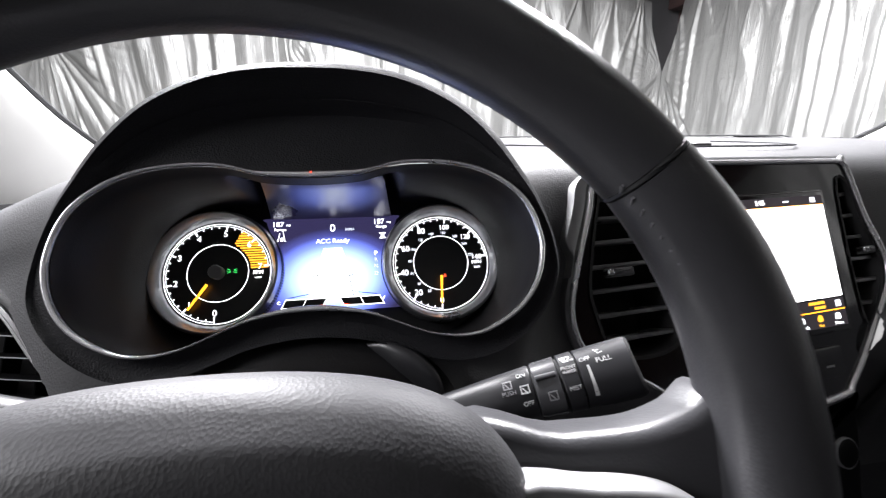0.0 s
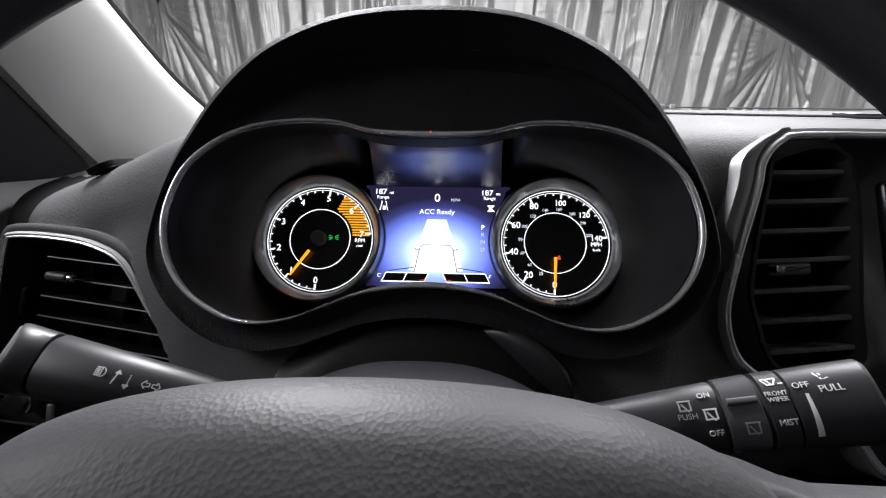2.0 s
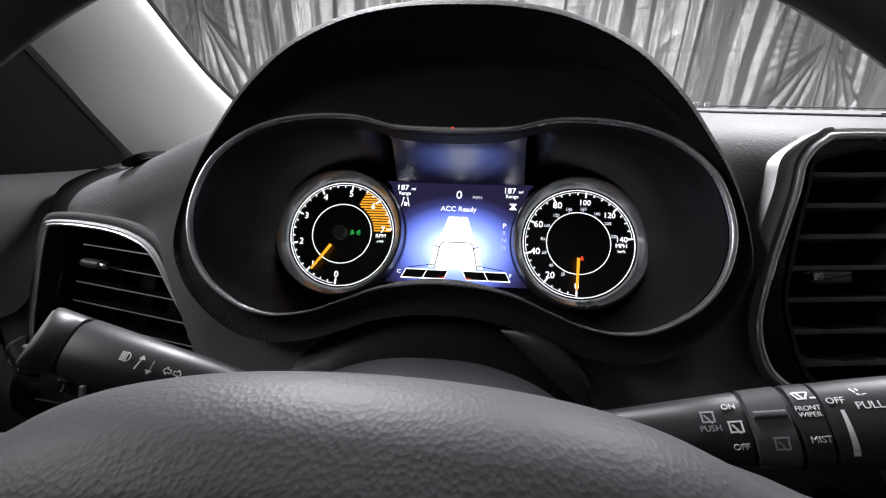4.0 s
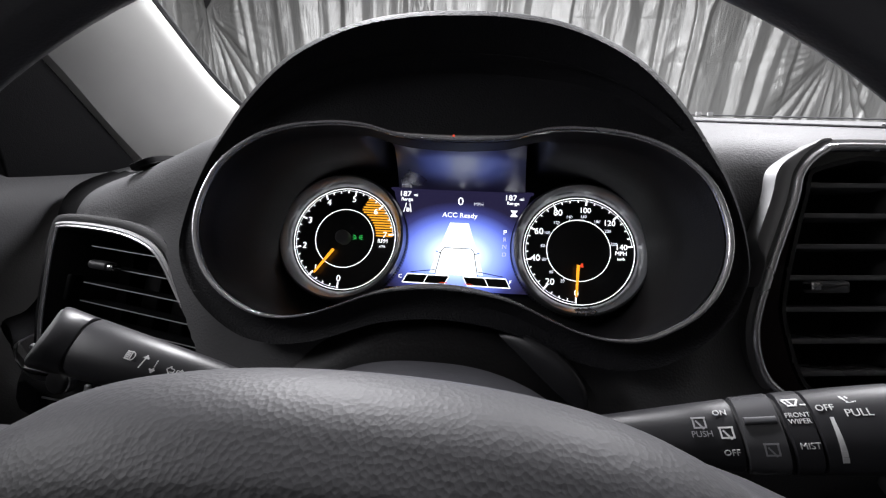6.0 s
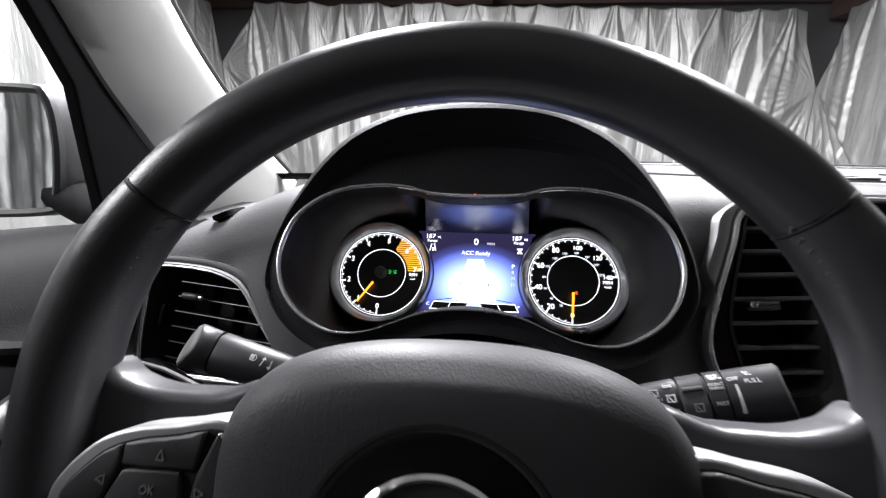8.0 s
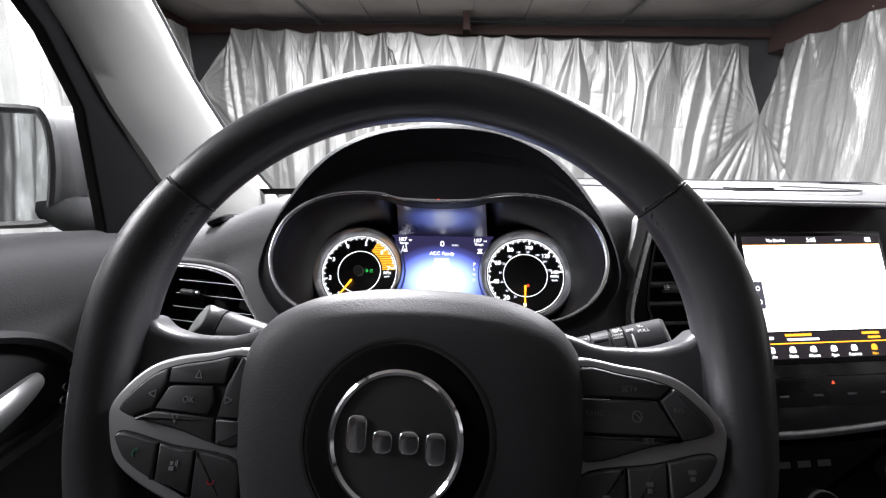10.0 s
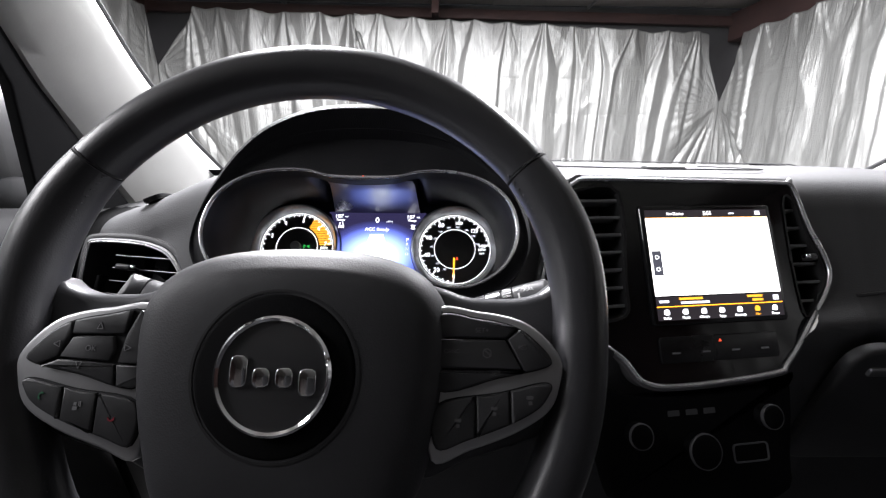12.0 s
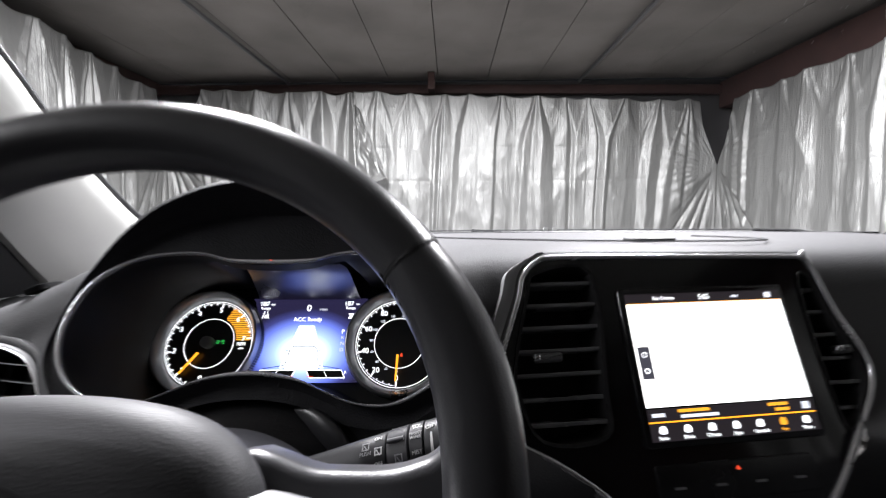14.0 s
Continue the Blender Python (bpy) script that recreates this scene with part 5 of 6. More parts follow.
def left_vent():
    th = thing("air_vent", (-0.24, 0.07, 0.96), "slanted black air vent with thin bright-edged slats", "air vent", "air vents of the dashboard")
    out = fine(pts2(VENT_XZ, VENT, -0.22, 0.47))
    part("surround", band(shrink(out, -0.0055), shrink(out, 0.0012), -0.012, 0.001, VENT, crown=0.0012), HARD, th, "narrow black surround")
    part("silver_line", band(shrink(out, 0.001), shrink(out, 0.0048), -0.006, 0.003, VENT, crown=0.0012), SATIN, th, "satin silver edging")
    turn = [2 * math.pi * k / 8 for k in range(9)]
    part("chrome_line", loft([[VENT @ Vector((u, v, 0.0030 + 0.0011 * math.sin(a))) for u, v in shrink(out, 0.0050 + 0.0011 * math.cos(a))] for a in turn]), BRIGHT, th, "thin chrome line")
    inn = shrink(out, 0.0058)
    part("duct", loft([[VENT @ Vector((u, v, w)) for u, v in shrink(inn, k)] for k, w in ((0, 0.002), (0.002, -0.02), (0.006, -0.05))], True, (False, True)), DARK, th)
    lo, hi = min(v for u, v in inn), max(v for u, v in inn)
    for k in range(6):
        v = hi - (hi - lo) * (k + 0.9) / 6.6
        sp = slat_span(inn, v)
        if sp:
            u0, u1 = sp
            u0 = max(u0, -0.052)
            bm = slab([(u0, v - 0.0008), (u1, v - 0.0008), (u1, v + 0.0008), (u0, v + 0.0008)], -0.026, -0.007, VENT, 0.0004)
            sl = part("slat", bm, DARKTRIM, th)
            part("slat_edge", slab([(u0, v - 0.00035), (u1, v - 0.00035), (u1, v + 0.00035), (u0, v + 0.00035)], -0.0075, -0.0064, VENT), SATIN, sl)
    for u in (-0.03, 0.005, 0.035):
        part("vane", block(u, lo + 0.01, u + 0.0014, hi - 0.012, -0.04, -0.026, VENT), DARKTRIM, th)
    knob = part("knob", block(-0.040, 0.0040, -0.018, 0.0110, -0.006, 0.003, VENT, 0.003, 0.003), HARD, th, "sliding knob")
    part("knob_tip", block(-0.0185, 0.0050, -0.0125, 0.0100, -0.005, 0.0035, VENT, 0.0022, 0.002), CHROME, knob, "small bright knob tip")
    part("thumbwheel", block(-0.068, -0.026, -0.062, -0.004, -0.012, -0.003, VENT, 0.002, 0.002), DARKTRIM, th)


left_vent()


def light_switch():
    th = thing("light_switch_panel", (-0.265, 0.04, 0.955), "small black switch panel with a chrome-ringed knob", "switch panel")
    m = sloped((-0.276, 0.059, 0.938), -0.1, 0.4)
    out = fine([(-0.042, -0.026), (-0.036, 0.024), (-0.006, 0.020), (0.036, 0.008), (0.052, -0.008), (0.046, -0.028)], 5)
    part("plate", slab(out, -0.02, 0.0, m, 0.002), GLOSS, th)
    part("silver_line", tube([m @ Vector((u, v, 0.0005)) for u, v in ((-0.036, 0.023), (-0.006, 0.0195), (0.02, 0.0125), (0.036, 0.0075))], 0.0022, 8), SATIN, th, "satin silver upper edge")
    part("knob", slab(circle(0.0085, 28, (-0.004, 0.002)), 0.0, 0.007, m, 0.0015), HARD, th)
    part("knob_ring", band(circle(0.0095, 32, (-0.004, 0.002)), circle(0.0078, 32, (-0.004, 0.002)), 0.0, 0.003, m, crown=0.0006), CHROME, th)
    part("dimmer", block(0.016, -0.010, 0.021, 0.002, -0.002, 0.002, m, 0.0012, 0.001), SATIN, th)
    part("legend", block(-0.022, -0.014, 0.008, -0.0125, 0.0, 0.0003, m), DIMPRINT, th)


light_switch()


# ---- centre stack ----
SLAT = mat("vent_slat_plastic", (0.13, 0.13, 0.135), 0.30, grain=0.1, grain_scale=900, spec=0.5)


def centre_stack():
    th = thing("centre_stack", (0.37, 0.0, 0.9), "gloss black centre console face with a touchscreen and air vents", "centre console")
    out = fine(pts2(STACK_XZ, STACK, 0.15, 0.444), 12)
    part("surround", band(shrink(out, -0.0032), shrink(out, 0.002), -0.016, 0.0, STACK, crown=0.0012), mat("surround_satin", (0.13, 0.13, 0.134), 0.42, metal=0.3), th, "dark satin surround")
    turn = [2 * math.pi * k / 10 for k in range(11)]
    part("chrome_line", loft([[STACK @ Vector((u, v, 0.0012 + 0.0026 * math.sin(a))) for u, v in shrink(out, 0.0022 + 0.0026 * math.cos(a))] for a in turn]), BRIGHT, th, "thin chrome line")
    def on_stack(xz):
        return pts2([(stack_x(a), stack_z(b)) for a, b in xz], STACK, 0.15, 0.444)
    def uvz(x, z):
        return on_stack([(x, z)])[0]
    lv = fine(on_stack([(0.207, 1.02), (0.206, 1.045), (0.220, 1.095), (0.229, 1.107), (0.281, 1.106), (0.283, 1.02), (0.279, 0.985), (0.225, 0.985)]), 4)
    rv = fine(on_stack([(0.494, 1.095), (0.512, 1.098), (0.527, 1.062), (0.546, 1.018), (0.522, 0.985), (0.502, 0.985)]), 4)
    # face plate, with the vents sunk into it
    bm = bmesh.new()
    inner = shrink(out, 0.003)
    n = 110
    us = [min(u for u, v in inner) + (max(u for u, v in inner) - min(u for u, v in inner)) * i / n for i in range(n + 1)]
    vs = [min(v for u, v in inner) + (max(v for u, v in inner) - min(v for u, v in inner)) * i / n for i in range(n + 1)]
    vert = {}
    def vt(i, j, d):
        key = (i, j, d)
        if key not in vert:
            vert[key] = bm.verts.new(STACK @ Vector((us[i], vs[j], d)))
        return vert[key]
    for i in range(n):
        for j in range(n):
            c = ((us[i] + us[i + 1]) / 2, (vs[j] + vs[j + 1]) / 2)
            if inside(c, shrink(out, 0.0015)) and not inside(c, lv) and not inside(c, rv):
                bm.faces.new((vt(i, j, 0), vt(i + 1, j, 0), vt(i + 1, j + 1, 0), vt(i, j + 1, 0)))
    part("face_plate", bm, GLOSS, th, "gloss black face plate")
    for ol, slats, knob in ((lv, 7, uvz(0.226, 1.046)), (rv, 6, uvz(0.524, 1.04))):
        vent = part("vent_duct", loft([[STACK @ Vector((u, v, w)) for u, v in shrink(ol, k)] for k, w in ((-0.002, 0.0015), (0.001, 0.001), (0.002, -0.02), (0.004, -0.045))], True, (False, True)), DARK, th, "sunken air vent")
        lo, hi = min(v for u, v in ol), max(v for u, v in ol)
        for k in range(slats):
            v = hi - (hi - lo) * (k + 0.8) / (slats + 0.6)
            sp = slat_span(ol, v)
            if sp:
                part("slat", slab([(sp[0] + 0.001, v - 0.0018), (sp[1] - 0.001, v - 0.0018), (sp[1] - 0.001, v + 0.0018), (sp[0] + 0.001, v + 0.0018)], -0.026, -0.0040, STACK, 0.0009), SLAT, vent)
        reach = 0.022 if ol is lv else 0.012
        slider = part("knob", block(knob[0] - 0.003, knob[1] - 0.004, knob[0] + reach, knob[1] + 0.004, -0.006, 0.003, STACK, 0.003, 0.002), SLAT, vent, "dark ribbed slider")
        part("knob_tip", block(knob[0] - 0.006, knob[1] - 0.0025, knob[0] + 0.001, knob[1] + 0.0035, -0.003, 0.0045, STACK, 0.0022, 0.0016), CHROME, slider, "bright slider tip")
    # broad satin flange along the upper outer corner, narrowing to the line below
    edge = shrink(out, -0.003)
    top = max(v for u, v in edge)
    mid_u = sum(u for u, v in edge) / len(edge)
    side = sorted([(u, v) for u, v in edge if u < mid_u - 0.10 and v > top - 0.10], key=lambda p: p[1])
    width = lambda v: 0.0115 * smoothstep(top - 0.085, top - 0.066, v) * (1 - 0.95 * smoothstep(top - 0.022, top - 0.002, v)) + 0.0004
    part("flange", loft([[STACK @ Vector((u - width(v) * k, v + 0.0015 * k * smoothstep(top - 0.03, top, v), w * (1 if w < 0 else 1 - 0.8 * smoothstep(top - 0.02, top - 0.002, v)))) for u, v in side] for k, w in ((0, -0.012), (0, 0.0016), (0.3, 0.0026), (0.7, 0.0030), (0.95, 0.0024), (1, 0.0008), (1.05, -0.024))], False), mat("flange_satin", (0.30, 0.30, 0.305), 0.40, metal=0.55), th, "broad satin silver flange")
    # touchscreen
    a, b = uvz(0.3165, 0.9785), uvz(0.460, 1.0915)
    scr = part("touchscreen", block(a[0] - 0.006, a[1] - 0.006, b[0] + 0.006, b[1] + 0.006, -0.002, 0.004, STACK, 0.0025, 0.004), GLOSS, th, "touchscreen with a blank white map")
    q = shift(STACK, 0, 0, 0.0042)
    w, h = b[0] - a[0], b[1] - a[1]
    P = lambda s, t: (a[0] + w * s, a[1] + h * t)
    def area(s0, t0, s1, t1, mt, name, w0=0.0, w1=0.0003, label=""):
        (u0, v0), (u1, v1) = P(s0, t0), P(s1, t1)
        return part(name, block(u0, v0, u1, v1, w0, w1, q), mt, scr, label)
    area(0, 0.93, 1, 1, BAR, "status_bar")
    area(0, 0.215, 1, 0.925, MAP, "map_area", label="blank white map")
    area(0, 0.925, 1, 0.93, AMBER, "bar_line")
    area(0, 0.125, 1, 0.205, BAR, "caption_bar")
    area(0, 0.115, 1, 0.125, ORANGE, "bar_line")
    area(0, 0.0, 1, 0.113, BAR, "menu_bar")
    area(0.015, 0.40, 0.085, 0.62, glow("zoom_grey", (0.12, 0.12, 0.16), 0.4), "zoom_keys", 0.0003, 0.0006)
    part("zoom_mark", band(circle(0.0025, 20), circle(0.0017, 20), 0.0006, 0.0008, shift(q, *P(0.05, 0.565))), WHITE, scr)
    part("zoom_mark", band(circle(0.0025, 20), circle(0.0017, 20), 0.0006, 0.0008, shift(q, *P(0.05, 0.455))), WHITE, scr)
    def label_bar(s, t, l, hh, mt):
        u, v = P(s, t)
        return slab(rect(u - l / 2, v - hh / 2, u + l / 2, v + hh / 2), 0.0003, 0.0006, q), mt
    words("clock_text", "5:05", 0.0068, shift(q, *P(0.5, 0.965), 0.0004), WHITE, scr)
    for s, t, l, hh, mt, nm in ((0.70, 0.963, 0.007, 0.0018, DIMGLOW, "status_text"), (0.92, 0.965, 0.007, 0.005, DIMGLOW, "status_text"), (0.06, 0.165, 0.012, 0.003, DIMGLOW, "caption_text"), (0.27, 0.185, 0.03, 0.0026, AMBER, "caption_text"), (0.3, 0.15, 0.036, 0.0026, DIMGLOW, "caption_text"), (0.78, 0.185, 0.02, 0.0026, AMBER, "caption_text"), (0.8, 0.15, 0.014, 0.0026, AMBER, "caption_text"), (0.95, 0.165, 0.007, 0.006, DIMGLOW, "caption_text")):
        bm, mm = label_bar(s, t, l, hh, mt)
        part(nm, bm, mm, scr)
    for k in range(7):
        s = 0.07 + 0.143 * k
        mt = AMBER if k == 5 else WHITE
        part("menu_icon", slab(fine([(P(s, 0.07)[0] + x, P(s, 0.07)[1] + y) for x, y in ((-0.003, -0.0025), (0.003, -0.0025), (0.0028, 0.002), (0, 0.0034), (-0.0028, 0.002))], 3), 0.0003, 0.0006, q), mt, scr)
        words("menu_text", ("Radio", "Media", "Climate", "Apps", "Controls", "Nav", "Phone")[k], 0.0041, shift(q, *P(s, 0.02), 0.0004), mt, scr)
    words("status_text", "No Device", 0.005, shift(q, *P(0.24, 0.964), 0.0004), WHITE, scr)
    # row of keys below the screen
    k0, k1 = uvz(0.318, 0.936), uvz(0.456, 0.962)
    tray = part("key_tray", block(k0[0], k0[1], k1[0], k1[1], -0.001, 0.0025, STACK, 0.001, 0.004), mat("key_gloss", (0.012, 0.012, 0.013), 0.25), th, "row of dark keys under the screen")
    for k in range(4):
        u = k0[0] + (k1[0] - k0[0]) * (k + 0.5) / 4
        part("key_print", slab(rect(u - 0.005, k0[1] + 0.010, u + 0.005, k0[1] + 0.012), 0.0025, 0.0028, STACK), DIMPRINT, tray)
    u, v = (k0[0] + k1[0]) / 2, k1[1] - 0.006
    part("hazard_print", slab([(u - 0.002, v - 0.0018), (u + 0.002, v - 0.0018), (u, v + 0.0018)], 0.0025, 0.0028, STACK), RED, tray, "red hazard triangle")
    # climate panel lower down
    low = fine(on_stack([(0.25, 0.912), (0.3, 0.905), (0.45, 0.905), (0.472, 0.915), (0.46, 0.84), (0.44, 0.80), (0.29, 0.80), (0.255, 0.83)]), 4)
    pan = part("climate_panel", slab(low, -0.03, -0.002, STACK, 0.004), DARKTRIM, th, "dark climate panel with knobs")
    for x, z, r in ((0.353, 0.853, 0.018), (0.432, 0.879, 0.013), (0.284, 0.872, 0.013)):
        u, v = uvz(x, z)
        kb = part("knob", slab(circle(r, 40, (u, v)), -0.002, 0.012, STACK, 0.003), DARKTRIM, pan)
        part("knob_ring", band(circle(r + 0.0006, 40, (u, v)), circle(r - 0.0008, 40, (u, v)), 0.008, 0.0105, STACK, crown=0.0006), DARKSATIN, kb, "satin ring")
    u, v = uvz(0.35, 0.888)
    for k in range(3):
        part("climate_print", slab(rect(u - 0.03 + 0.022 * k, v - 0.003, u - 0.016 + 0.022 * k, v + 0.003), -0.002, -0.0016, STACK), mat("faint_print", (0.07, 0.07, 0.075), 0.6), pan)
    u, v = uvz(0.412, 0.845)
    part("key_frame", band(rect(u - 0.022, v - 0.01, u + 0.022, v + 0.01, 0.004), rect(u - 0.0205, v - 0.0085, u + 0.0205, v + 0.0085, 0.003), -0.003, -0.0005, STACK), DARKSATIN, pan)
    return th


centre_stack()


def passenger_vent():
    th = thing("air_vent", (0.935, 0.13, 0.96), "slanted black air vent at the dashboard's far end", "air vent", "air vents of the dashboard")
    m = sloped((0.92, 0.146, 1.016), 0.18, 0.47)
    out = fine([(-0.075, 0.015), (-0.055, 0.036), (0.06, 0.04), (0.08, 0.03), (0.08, -0.05), (0.06, -0.06), (-0.07, -0.05), (-0.09, -0.035)], 5)
    part("surround", band(out, shrink(out, 0.007), -0.01, 0.004, m, crown=0.0015), DARKSATIN, th)
    part("backing", slab(shrink(out, 0.006), -0.008, 0.001, m), DARK, th)
    for k in range(6):
        v = 0.028 - 0.0145 * k
        sp = slat_span(shrink(out, 0.008), v)
        if sp:
            part("slat", slab([(sp[0], v - 0.0012), (sp[1], v - 0.0012), (sp[1], v + 0.0012), (sp[0], v + 0.0012)], 0.0, 0.004, m, 0.0006), HARD, th)


passenger_vent()


def glovebox():
    th = thing("glovebox", (0.8, 0.06, 0.7), "black glovebox lid below the passenger's pad", "glovebox")
    m = sloped((0.8, 0.121, 0.85), 0.02, -0.35)
    part("lid", block(-0.23, -0.13, 0.24, 0.085, -0.01, 0.004, m, 0.006, 0.03), HARD, th)
    part("latch", block(-0.205, 0.045, -0.165, 0.058, 0.003, 0.008, m, 0.002, 0.004), DARKSATIN, th, "small satin latch")


glovebox()


# ---- pillars, windscreen, roof ----
PILLAR_IN = [(0.60, 1.075), (0.53, 1.118), (0.46, 1.162), (0.39, 1.22), (0.33, 1.275), (0.27, 1.345), (0.18, 1.44), (0.05, 1.56)]
PILLAR_OUT = [(0.36, 1.03), (0.30, 1.10), (0.255, 1.16), (0.21, 1.215), (0.175, 1.275), (0.15, 1.32), (0.085, 1.40), (-0.04, 1.53)]


def pillar(s):
    fx = (lambda x: x) if s < 0 else (lambda x: 0.592 - x)
    th = thing("windscreen_pillar", (fx(-0.39), 0.4, 1.1), "pale grey cloth-covered windscreen pillar with a black edge seal", "pillar")
    ins = spline([Vector((0, y, z)) for y, z in PILLAR_IN], 5, False)
    outs = spline([Vector((0, y, z)) for y, z in PILLAR_OUT], 5, False)
    rings = []
    for a, b in zip(ins, outs):
        row = []
        for k in range(11):
            t = k / 10
            bulge = 0.030 * math.sin(t * math.pi) ** 0.8
            p = a.lerp(b, t)
            row.append(Vector((fx(-0.385 + (-0.415 + 0.385) * t + bulge), p.y, p.z)))
        for k in range(4, -1, -1):
            t = k / 4
            p = a.lerp(b, t)
            row.append(Vector((fx(-0.45), p.y, p.z)))
        rings.append(row)
    part("cover", loft(rings, True, (True, True)), FABRIC, th)
    part("seal", tube([(fx(-0.388), p.y + 0.004, p.z + 0.004) for p in ins], 0.005, 8), HARD, th, "black seal along the glass")
    return th


pillar(-1)
pillar(1)


def windscreen():
    th = thing("windscreen", (CX, 0.6, 1.1), "clear raked windscreen, a little dusty", "windscreen")
    rings = []
    for i in range(13):
        t = i / 12
        y, z = 0.64 - 0.78 * t, 1.09 + 0.50 * t + 0.03 * math.sin(t * math.pi)
        rings.append([Vector((CX + (0.735 - 0.03 * t - (0.06 if u > 0 else 0)) * u, y - 0.14 * u * u * (1 - 0.5 * t), z)) for u in [k / 12 - 1 for k in range(25)]])
    bm = loft(rings, False)
    bmesh.ops.solidify(bm, geom=bm.faces[:], thickness=0.005)
    g = part("pane", bm, GLASS, th)
    g.visible_shadow = False
    low = [Vector((CX + (0.735 if u < 0 else 0.675) * u, 0.645 - 0.14 * u * u, 1.088)) for u in [k / 24 - 1 for k in range(49)]]
    high = [Vector((p.x, p.y - 0.022, p.z + 0.013)) for p in low]
    bm = loft([low, high], False)
    bmesh.ops.solidify(bm, geom=bm.faces[:], thickness=0.002)
    part("border", bm, DARKTRIM, th, "black baked border at the glass's foot")
    for x in (0.345, 0.362):
        part("tag", block(-0.004, -0.003, 0.004, 0.003, 0, 0.002, basis((x, 0.565, 1.1265), (1, 0, 0), (0, 0.3, 1)), 0.0005), PRINT, th, "tiny pale tag at the glass's foot")


def wiper(x0, x1, y0, y1):
    th = thing("wiper", (x0, y0, 1.1), "black windscreen wiper lying at the glass's foot", "wiper", "windscreen wipers")
    a, b = Vector((x0, y0, 1.100)), Vector((x1, y1, 1.112))
    part("blade", tube([a, a.lerp(b, 0.5) + Vector((0, 0, 0.006)), b], 0.005, 8), DARKTRIM, th)
    part("arm", tube([a.lerp(b, 0.45) + Vector((0, 0.004, 0.012)), b + Vector((0.06, 0.03, -0.01))], 0.006, 8), DARKTRIM, th)


wiper(0.10, 0.34, 0.685, 0.665)
wiper(0.62, 1.0, 0.66, 0.585)


windscreen()


def dust():
    """Flakes and short scratches of dust on the inside of the glass."""
    rng = random.Random(7)
    bm = bmesh.new()
    for k in range(150):
        x = 0.62 + rng.gauss(0, 0.09)
        t = 0.62 + rng.gauss(0, 0.07)
        y, z = 0.64 - 0.78 * t, 1.09 + 0.50 * t + 0.03 * math.sin(t * math.pi)
        u = (x - CX) / 0.72
        l = rng.choice((0.0004, 0.0005, 0.0006, 0.0008, 0.0014))
        m = basis((x, y - 0.14 * u * u * (1 - 0.5 * t) - 0.004, z - 0.006), (1, 0, 0), (0, -0.84, 0.54))
        slab(rect(-l, -0.0003, l, 0.0003), 0, 0.0002, shift(m, 0, 0, 0, rng.uniform(0, 180)), bm=bm)
    tagged(part("dust", bm, WHITEPLASTIC), "fine pale dust specks on the windscreen", "dust", kind="stuff")


dust()


def roof():
    bm = bmesh.new()
    rings = []
    for i in range(15):
        t = i / 14
        y = -0.16 - 2.2 * t
        rings.append([Vector((CX + 0.74 * u, y - 0.05 * u * u, 1.60 + 0.05 * math.sin(min(t * 3, 1) * math.pi / 2) - 0.04 * abs(u) ** 4)) for u in [k / 10 - 1 for k in range(21)]])
    bm = loft(rings, False)
    bmesh.ops.solidify(bm, geom=bm.faces[:], thickness=0.04)
    tagged(part("car_roof", bm, FABRIC), "pale grey roof lining over the seats", "car roof", kind="structure")


roof()


def inner_mirror():
    th = thing("rear_view_mirror", (0.4, -0.08, 1.35), "black rear-view mirror hung from the windscreen", "mirror")
    m = basis((0.41, -0.07, 1.394), (1, -0.12, 0.0), (0, 0.22, 1))
    out = fine([(-0.150, 0.0), (-0.138, -0.024), (-0.10, -0.035), (0.0, -0.038), (0.10, -0.035), (0.138, -0.024), (0.15, 0.0), (0.14, 0.026), (0.1, 0.036), (-0.1, 0.036), (-0.14, 0.026)], 6)
    part("housing", loft([[m @ Vector((u * k, v * k, ww)) for u, v in out] for k, ww in ((0.97, 0.0), (1.0, -0.006), (0.98, -0.02), (0.8, -0.035))], True, (True, True)), DARKTRIM, th)
    part("glass", slab([(u * 0.93, v * 0.88) for u, v in out], -0.002, 0.0008, m), MIRROR, th)
    part("stem", tube([m @ Vector((0, 0.02, -0.03)), (0.38, 0.0, 1.44), (0.37, 0.02, 1.49)], 0.011, 10), HARD, th)
    part("sensor_box", slab(fine(rect(-0.06, -0.03, 0.06, 0.03, 0.015)), -0.02, 0.012, basis((0.37, 0.06, 1.455), (1, 0, 0), (0, -0.8, 0.6)), 0.006), HARD, th, "black sensor box at the glass")


inner_mirror()


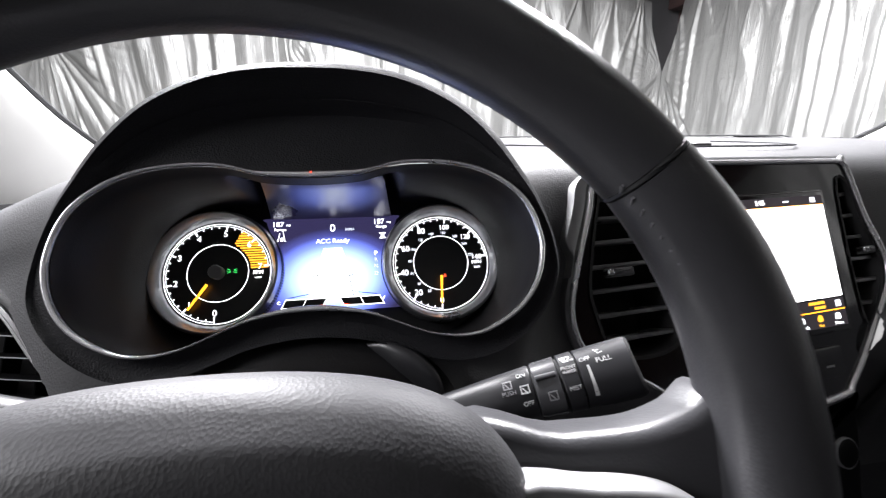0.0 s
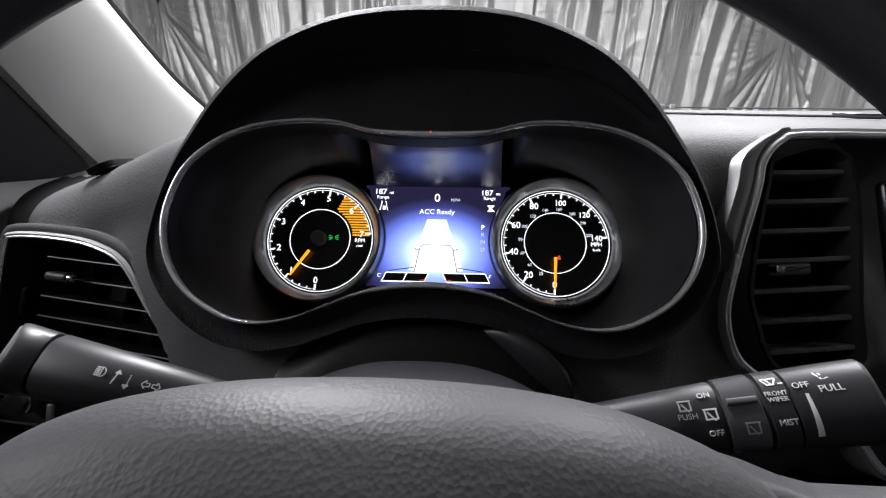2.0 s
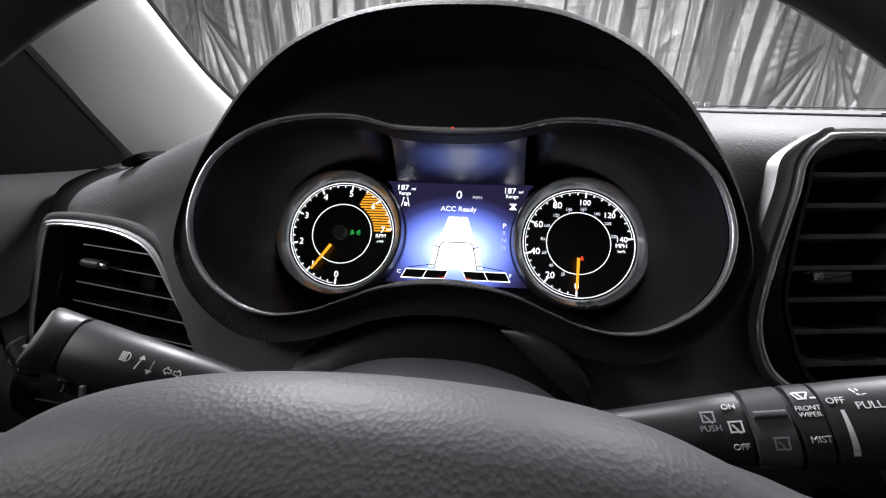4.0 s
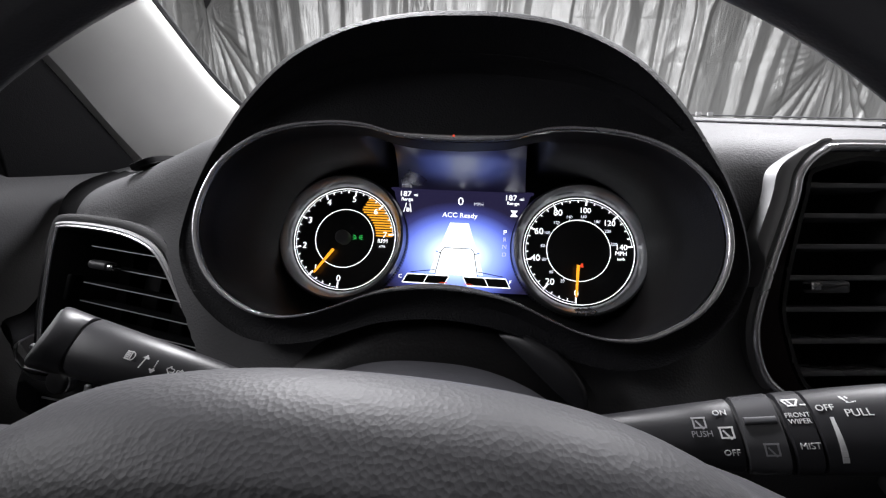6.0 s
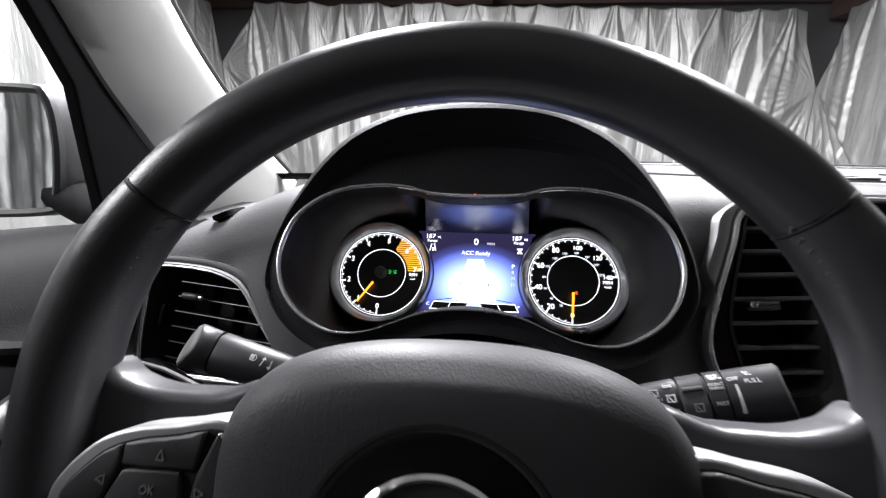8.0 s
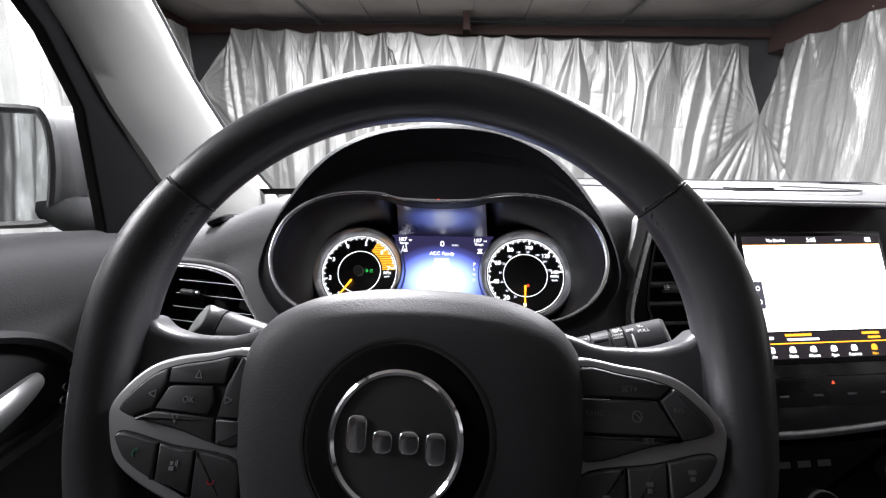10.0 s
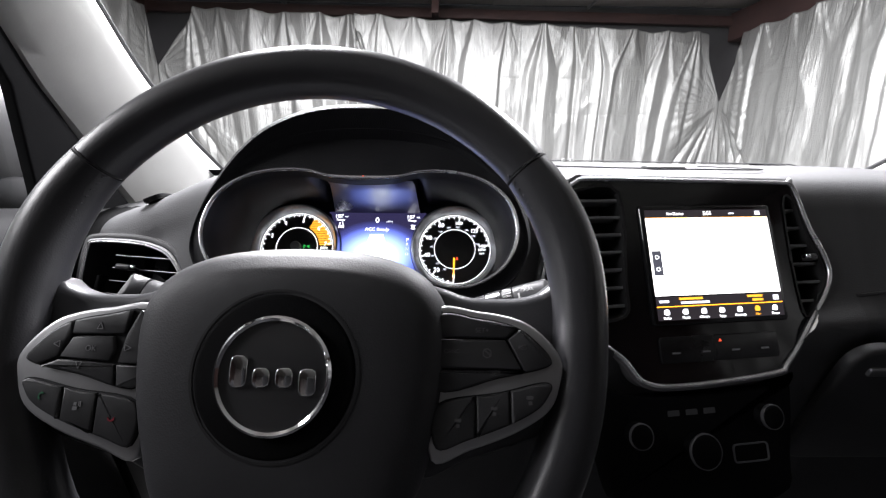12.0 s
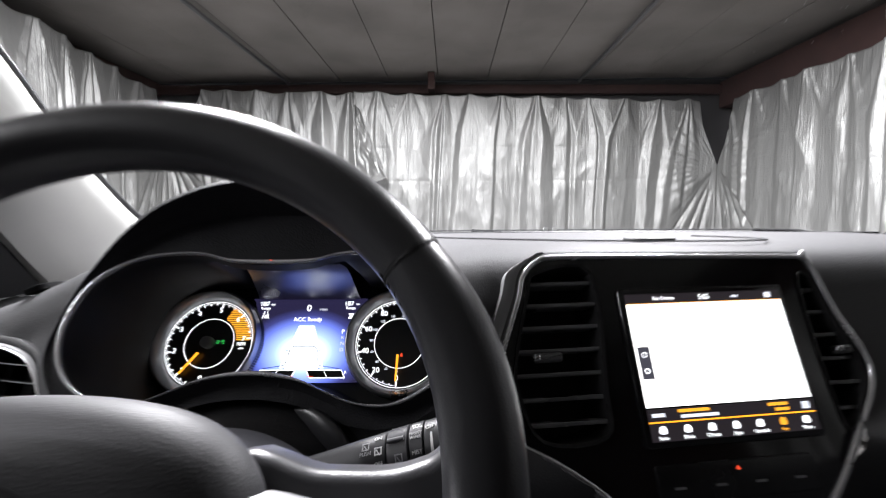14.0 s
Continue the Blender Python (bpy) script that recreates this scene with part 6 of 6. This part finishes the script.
# ---- driver's door and outside mirror ----
def door():
    th = thing("front_door", (-0.45, -0.2, 0.6), "closed driver's door with a black inner panel", "car door")
    prof = [(-0.47, 1.06), (-0.452, 1.081), (-0.43, 1.084), (-0.412, 1.074), (-0.402, 1.05), (-0.405, 1.02), (-0.418, 0.98), (-0.415, 0.90), (-0.40, 0.80), (-0.39, 0.6)]
    rings = []
    for i in range(30):
        y = 0.33 - 1.2 * i / 29
        drop = -0.03 * smoothstep(0.0, 0.33, y)
        rings.append([Vector((p.x, y, p.z + drop)) for p in spline([Vector((x, 0, z)) for x, z in prof], 4, False)])
    part("inner_panel", loft(rings, False), SOFT, th, "soft grey-black upper panel")
    fr = [(0.34, 1.04), (0.29, 1.11), (0.24, 1.175), (0.19, 1.26), (0.14, 1.33), (0.05, 1.45), (-0.02, 1.53), (-0.08, 1.53), (0.02, 1.43), (0.105, 1.33), (0.138, 1.29), (0.172, 1.215), (0.177, 1.08), (0.177, 1.04)]
    m = basis((-0.425, 0, 0), (0, 1, 0), (0, 0, 1))
    part("window_frame", slab(fr, -0.010, 0.004, m, 0.003), DARKTRIM, th, "black window frame and mirror triangle")
    pocket = fine([(-0.10, 1.01), (0.0, 1.005), (0.07, 0.972), (0.1, 0.92), (0.08, 0.88), (0.01, 0.868), (-0.11, 0.868), (-0.19, 0.89), (-0.20, 0.96)], 5)
    mp = basis((-0.409, 0, 0), (0, 1, 0), (0, 0, 1))
    part("handle_surround", band(pocket, shrink(pocket, 0.012), -0.012, 0.006, mp, crown=0.005), HARD, th)
    part("handle_pocket", slab(shrink(pocket, 0.01), -0.014, -0.004, mp), DARK, th)
    path = spline([Vector(p) for p in ((-0.402, -0.15, 0.90), (-0.39, -0.08, 0.912), (-0.388, 0.0, 0.932), (-0.402, 0.045, 0.936))], 6, False)
    part("handle", tube(path, lambda t: 0.006 + 0.004 * math.sin(t * math.pi), 10, squash=1.5), SATIN, th, "satin silver door handle")
    for y, z in ((0.088, 0.94), (0.086, 0.926), (0.075, 0.912), (0.069, 0.899)):
        part("lock_button", slab(circle(0.0045, 20, (y, z)), -0.002, 0.006, mp, 0.0015), CHROME, th)
    gl = part("window_glass", slab([(0.172, 1.06), (0.168, 1.21), (0.13, 1.29), (-0.09, 1.53), (-0.9, 1.55), (-0.9, 1.06)], -0.004, 0.0, basis((-0.445, 0, 0), (0, 1, 0), (0, 0, 1))), GLASS, th)
    gl.visible_shadow = False


door()


def side_mirror():
    th = thing("outside_mirror", (-0.7, 0.3, 1.06), "silver outside mirror with a black inner edge", "mirror")
    m = basis((-0.712, 0.30, 1.140), (1, 0.12, 0), (0, 0.06, 1))
    out = fine([(-0.12, 0.06), (-0.09, 0.088), (0.07, 0.092), (0.105, 0.078), (0.112, 0.02), (0.10, -0.06), (0.08, -0.088), (-0.08, -0.088), (-0.115, -0.06)], 5)
    part("housing", loft([[m @ Vector((u * k, v * k, w)) for u, v in out] for k, w in ((1.0, 0.004), (1.03, -0.006), (1.05, -0.03), (1.04, -0.062))], True), HARD, th, "black housing behind the glass")
    part("shell", loft([[m @ Vector((u * k + 0.006, v * k + 0.004, w)) for u, v in out] for k, w in ((1.0, -0.055), (1.07, -0.058), (1.10, -0.075), (1.06, -0.12), (0.85, -0.16), (0.5, -0.18))], True, (False, True)), BODYPAINT, th, "silver painted cap")
    part("black_edge", band([(u * 1.02, v * 1.02) for u, v in out], shrink(out, 0.009), -0.012, 0.008, m, crown=0.003), HARD, th)
    part("mirror_glass", slab(shrink(out, 0.008), -0.008, -0.001, m), MIRROR, th)
    part("foot", loft([[Vector((x, y + 0.05 * math.cos(a), z + 0.03 * math.sin(a))) for a in [2 * math.pi * k / 16 for k in range(16)]] for x, y, z in ((-0.47, 0.30, 1.045), (-0.55, 0.32, 1.05), (-0.64, 0.35, 1.075))], True, (True, True)), DARKTRIM, th)


side_mirror()
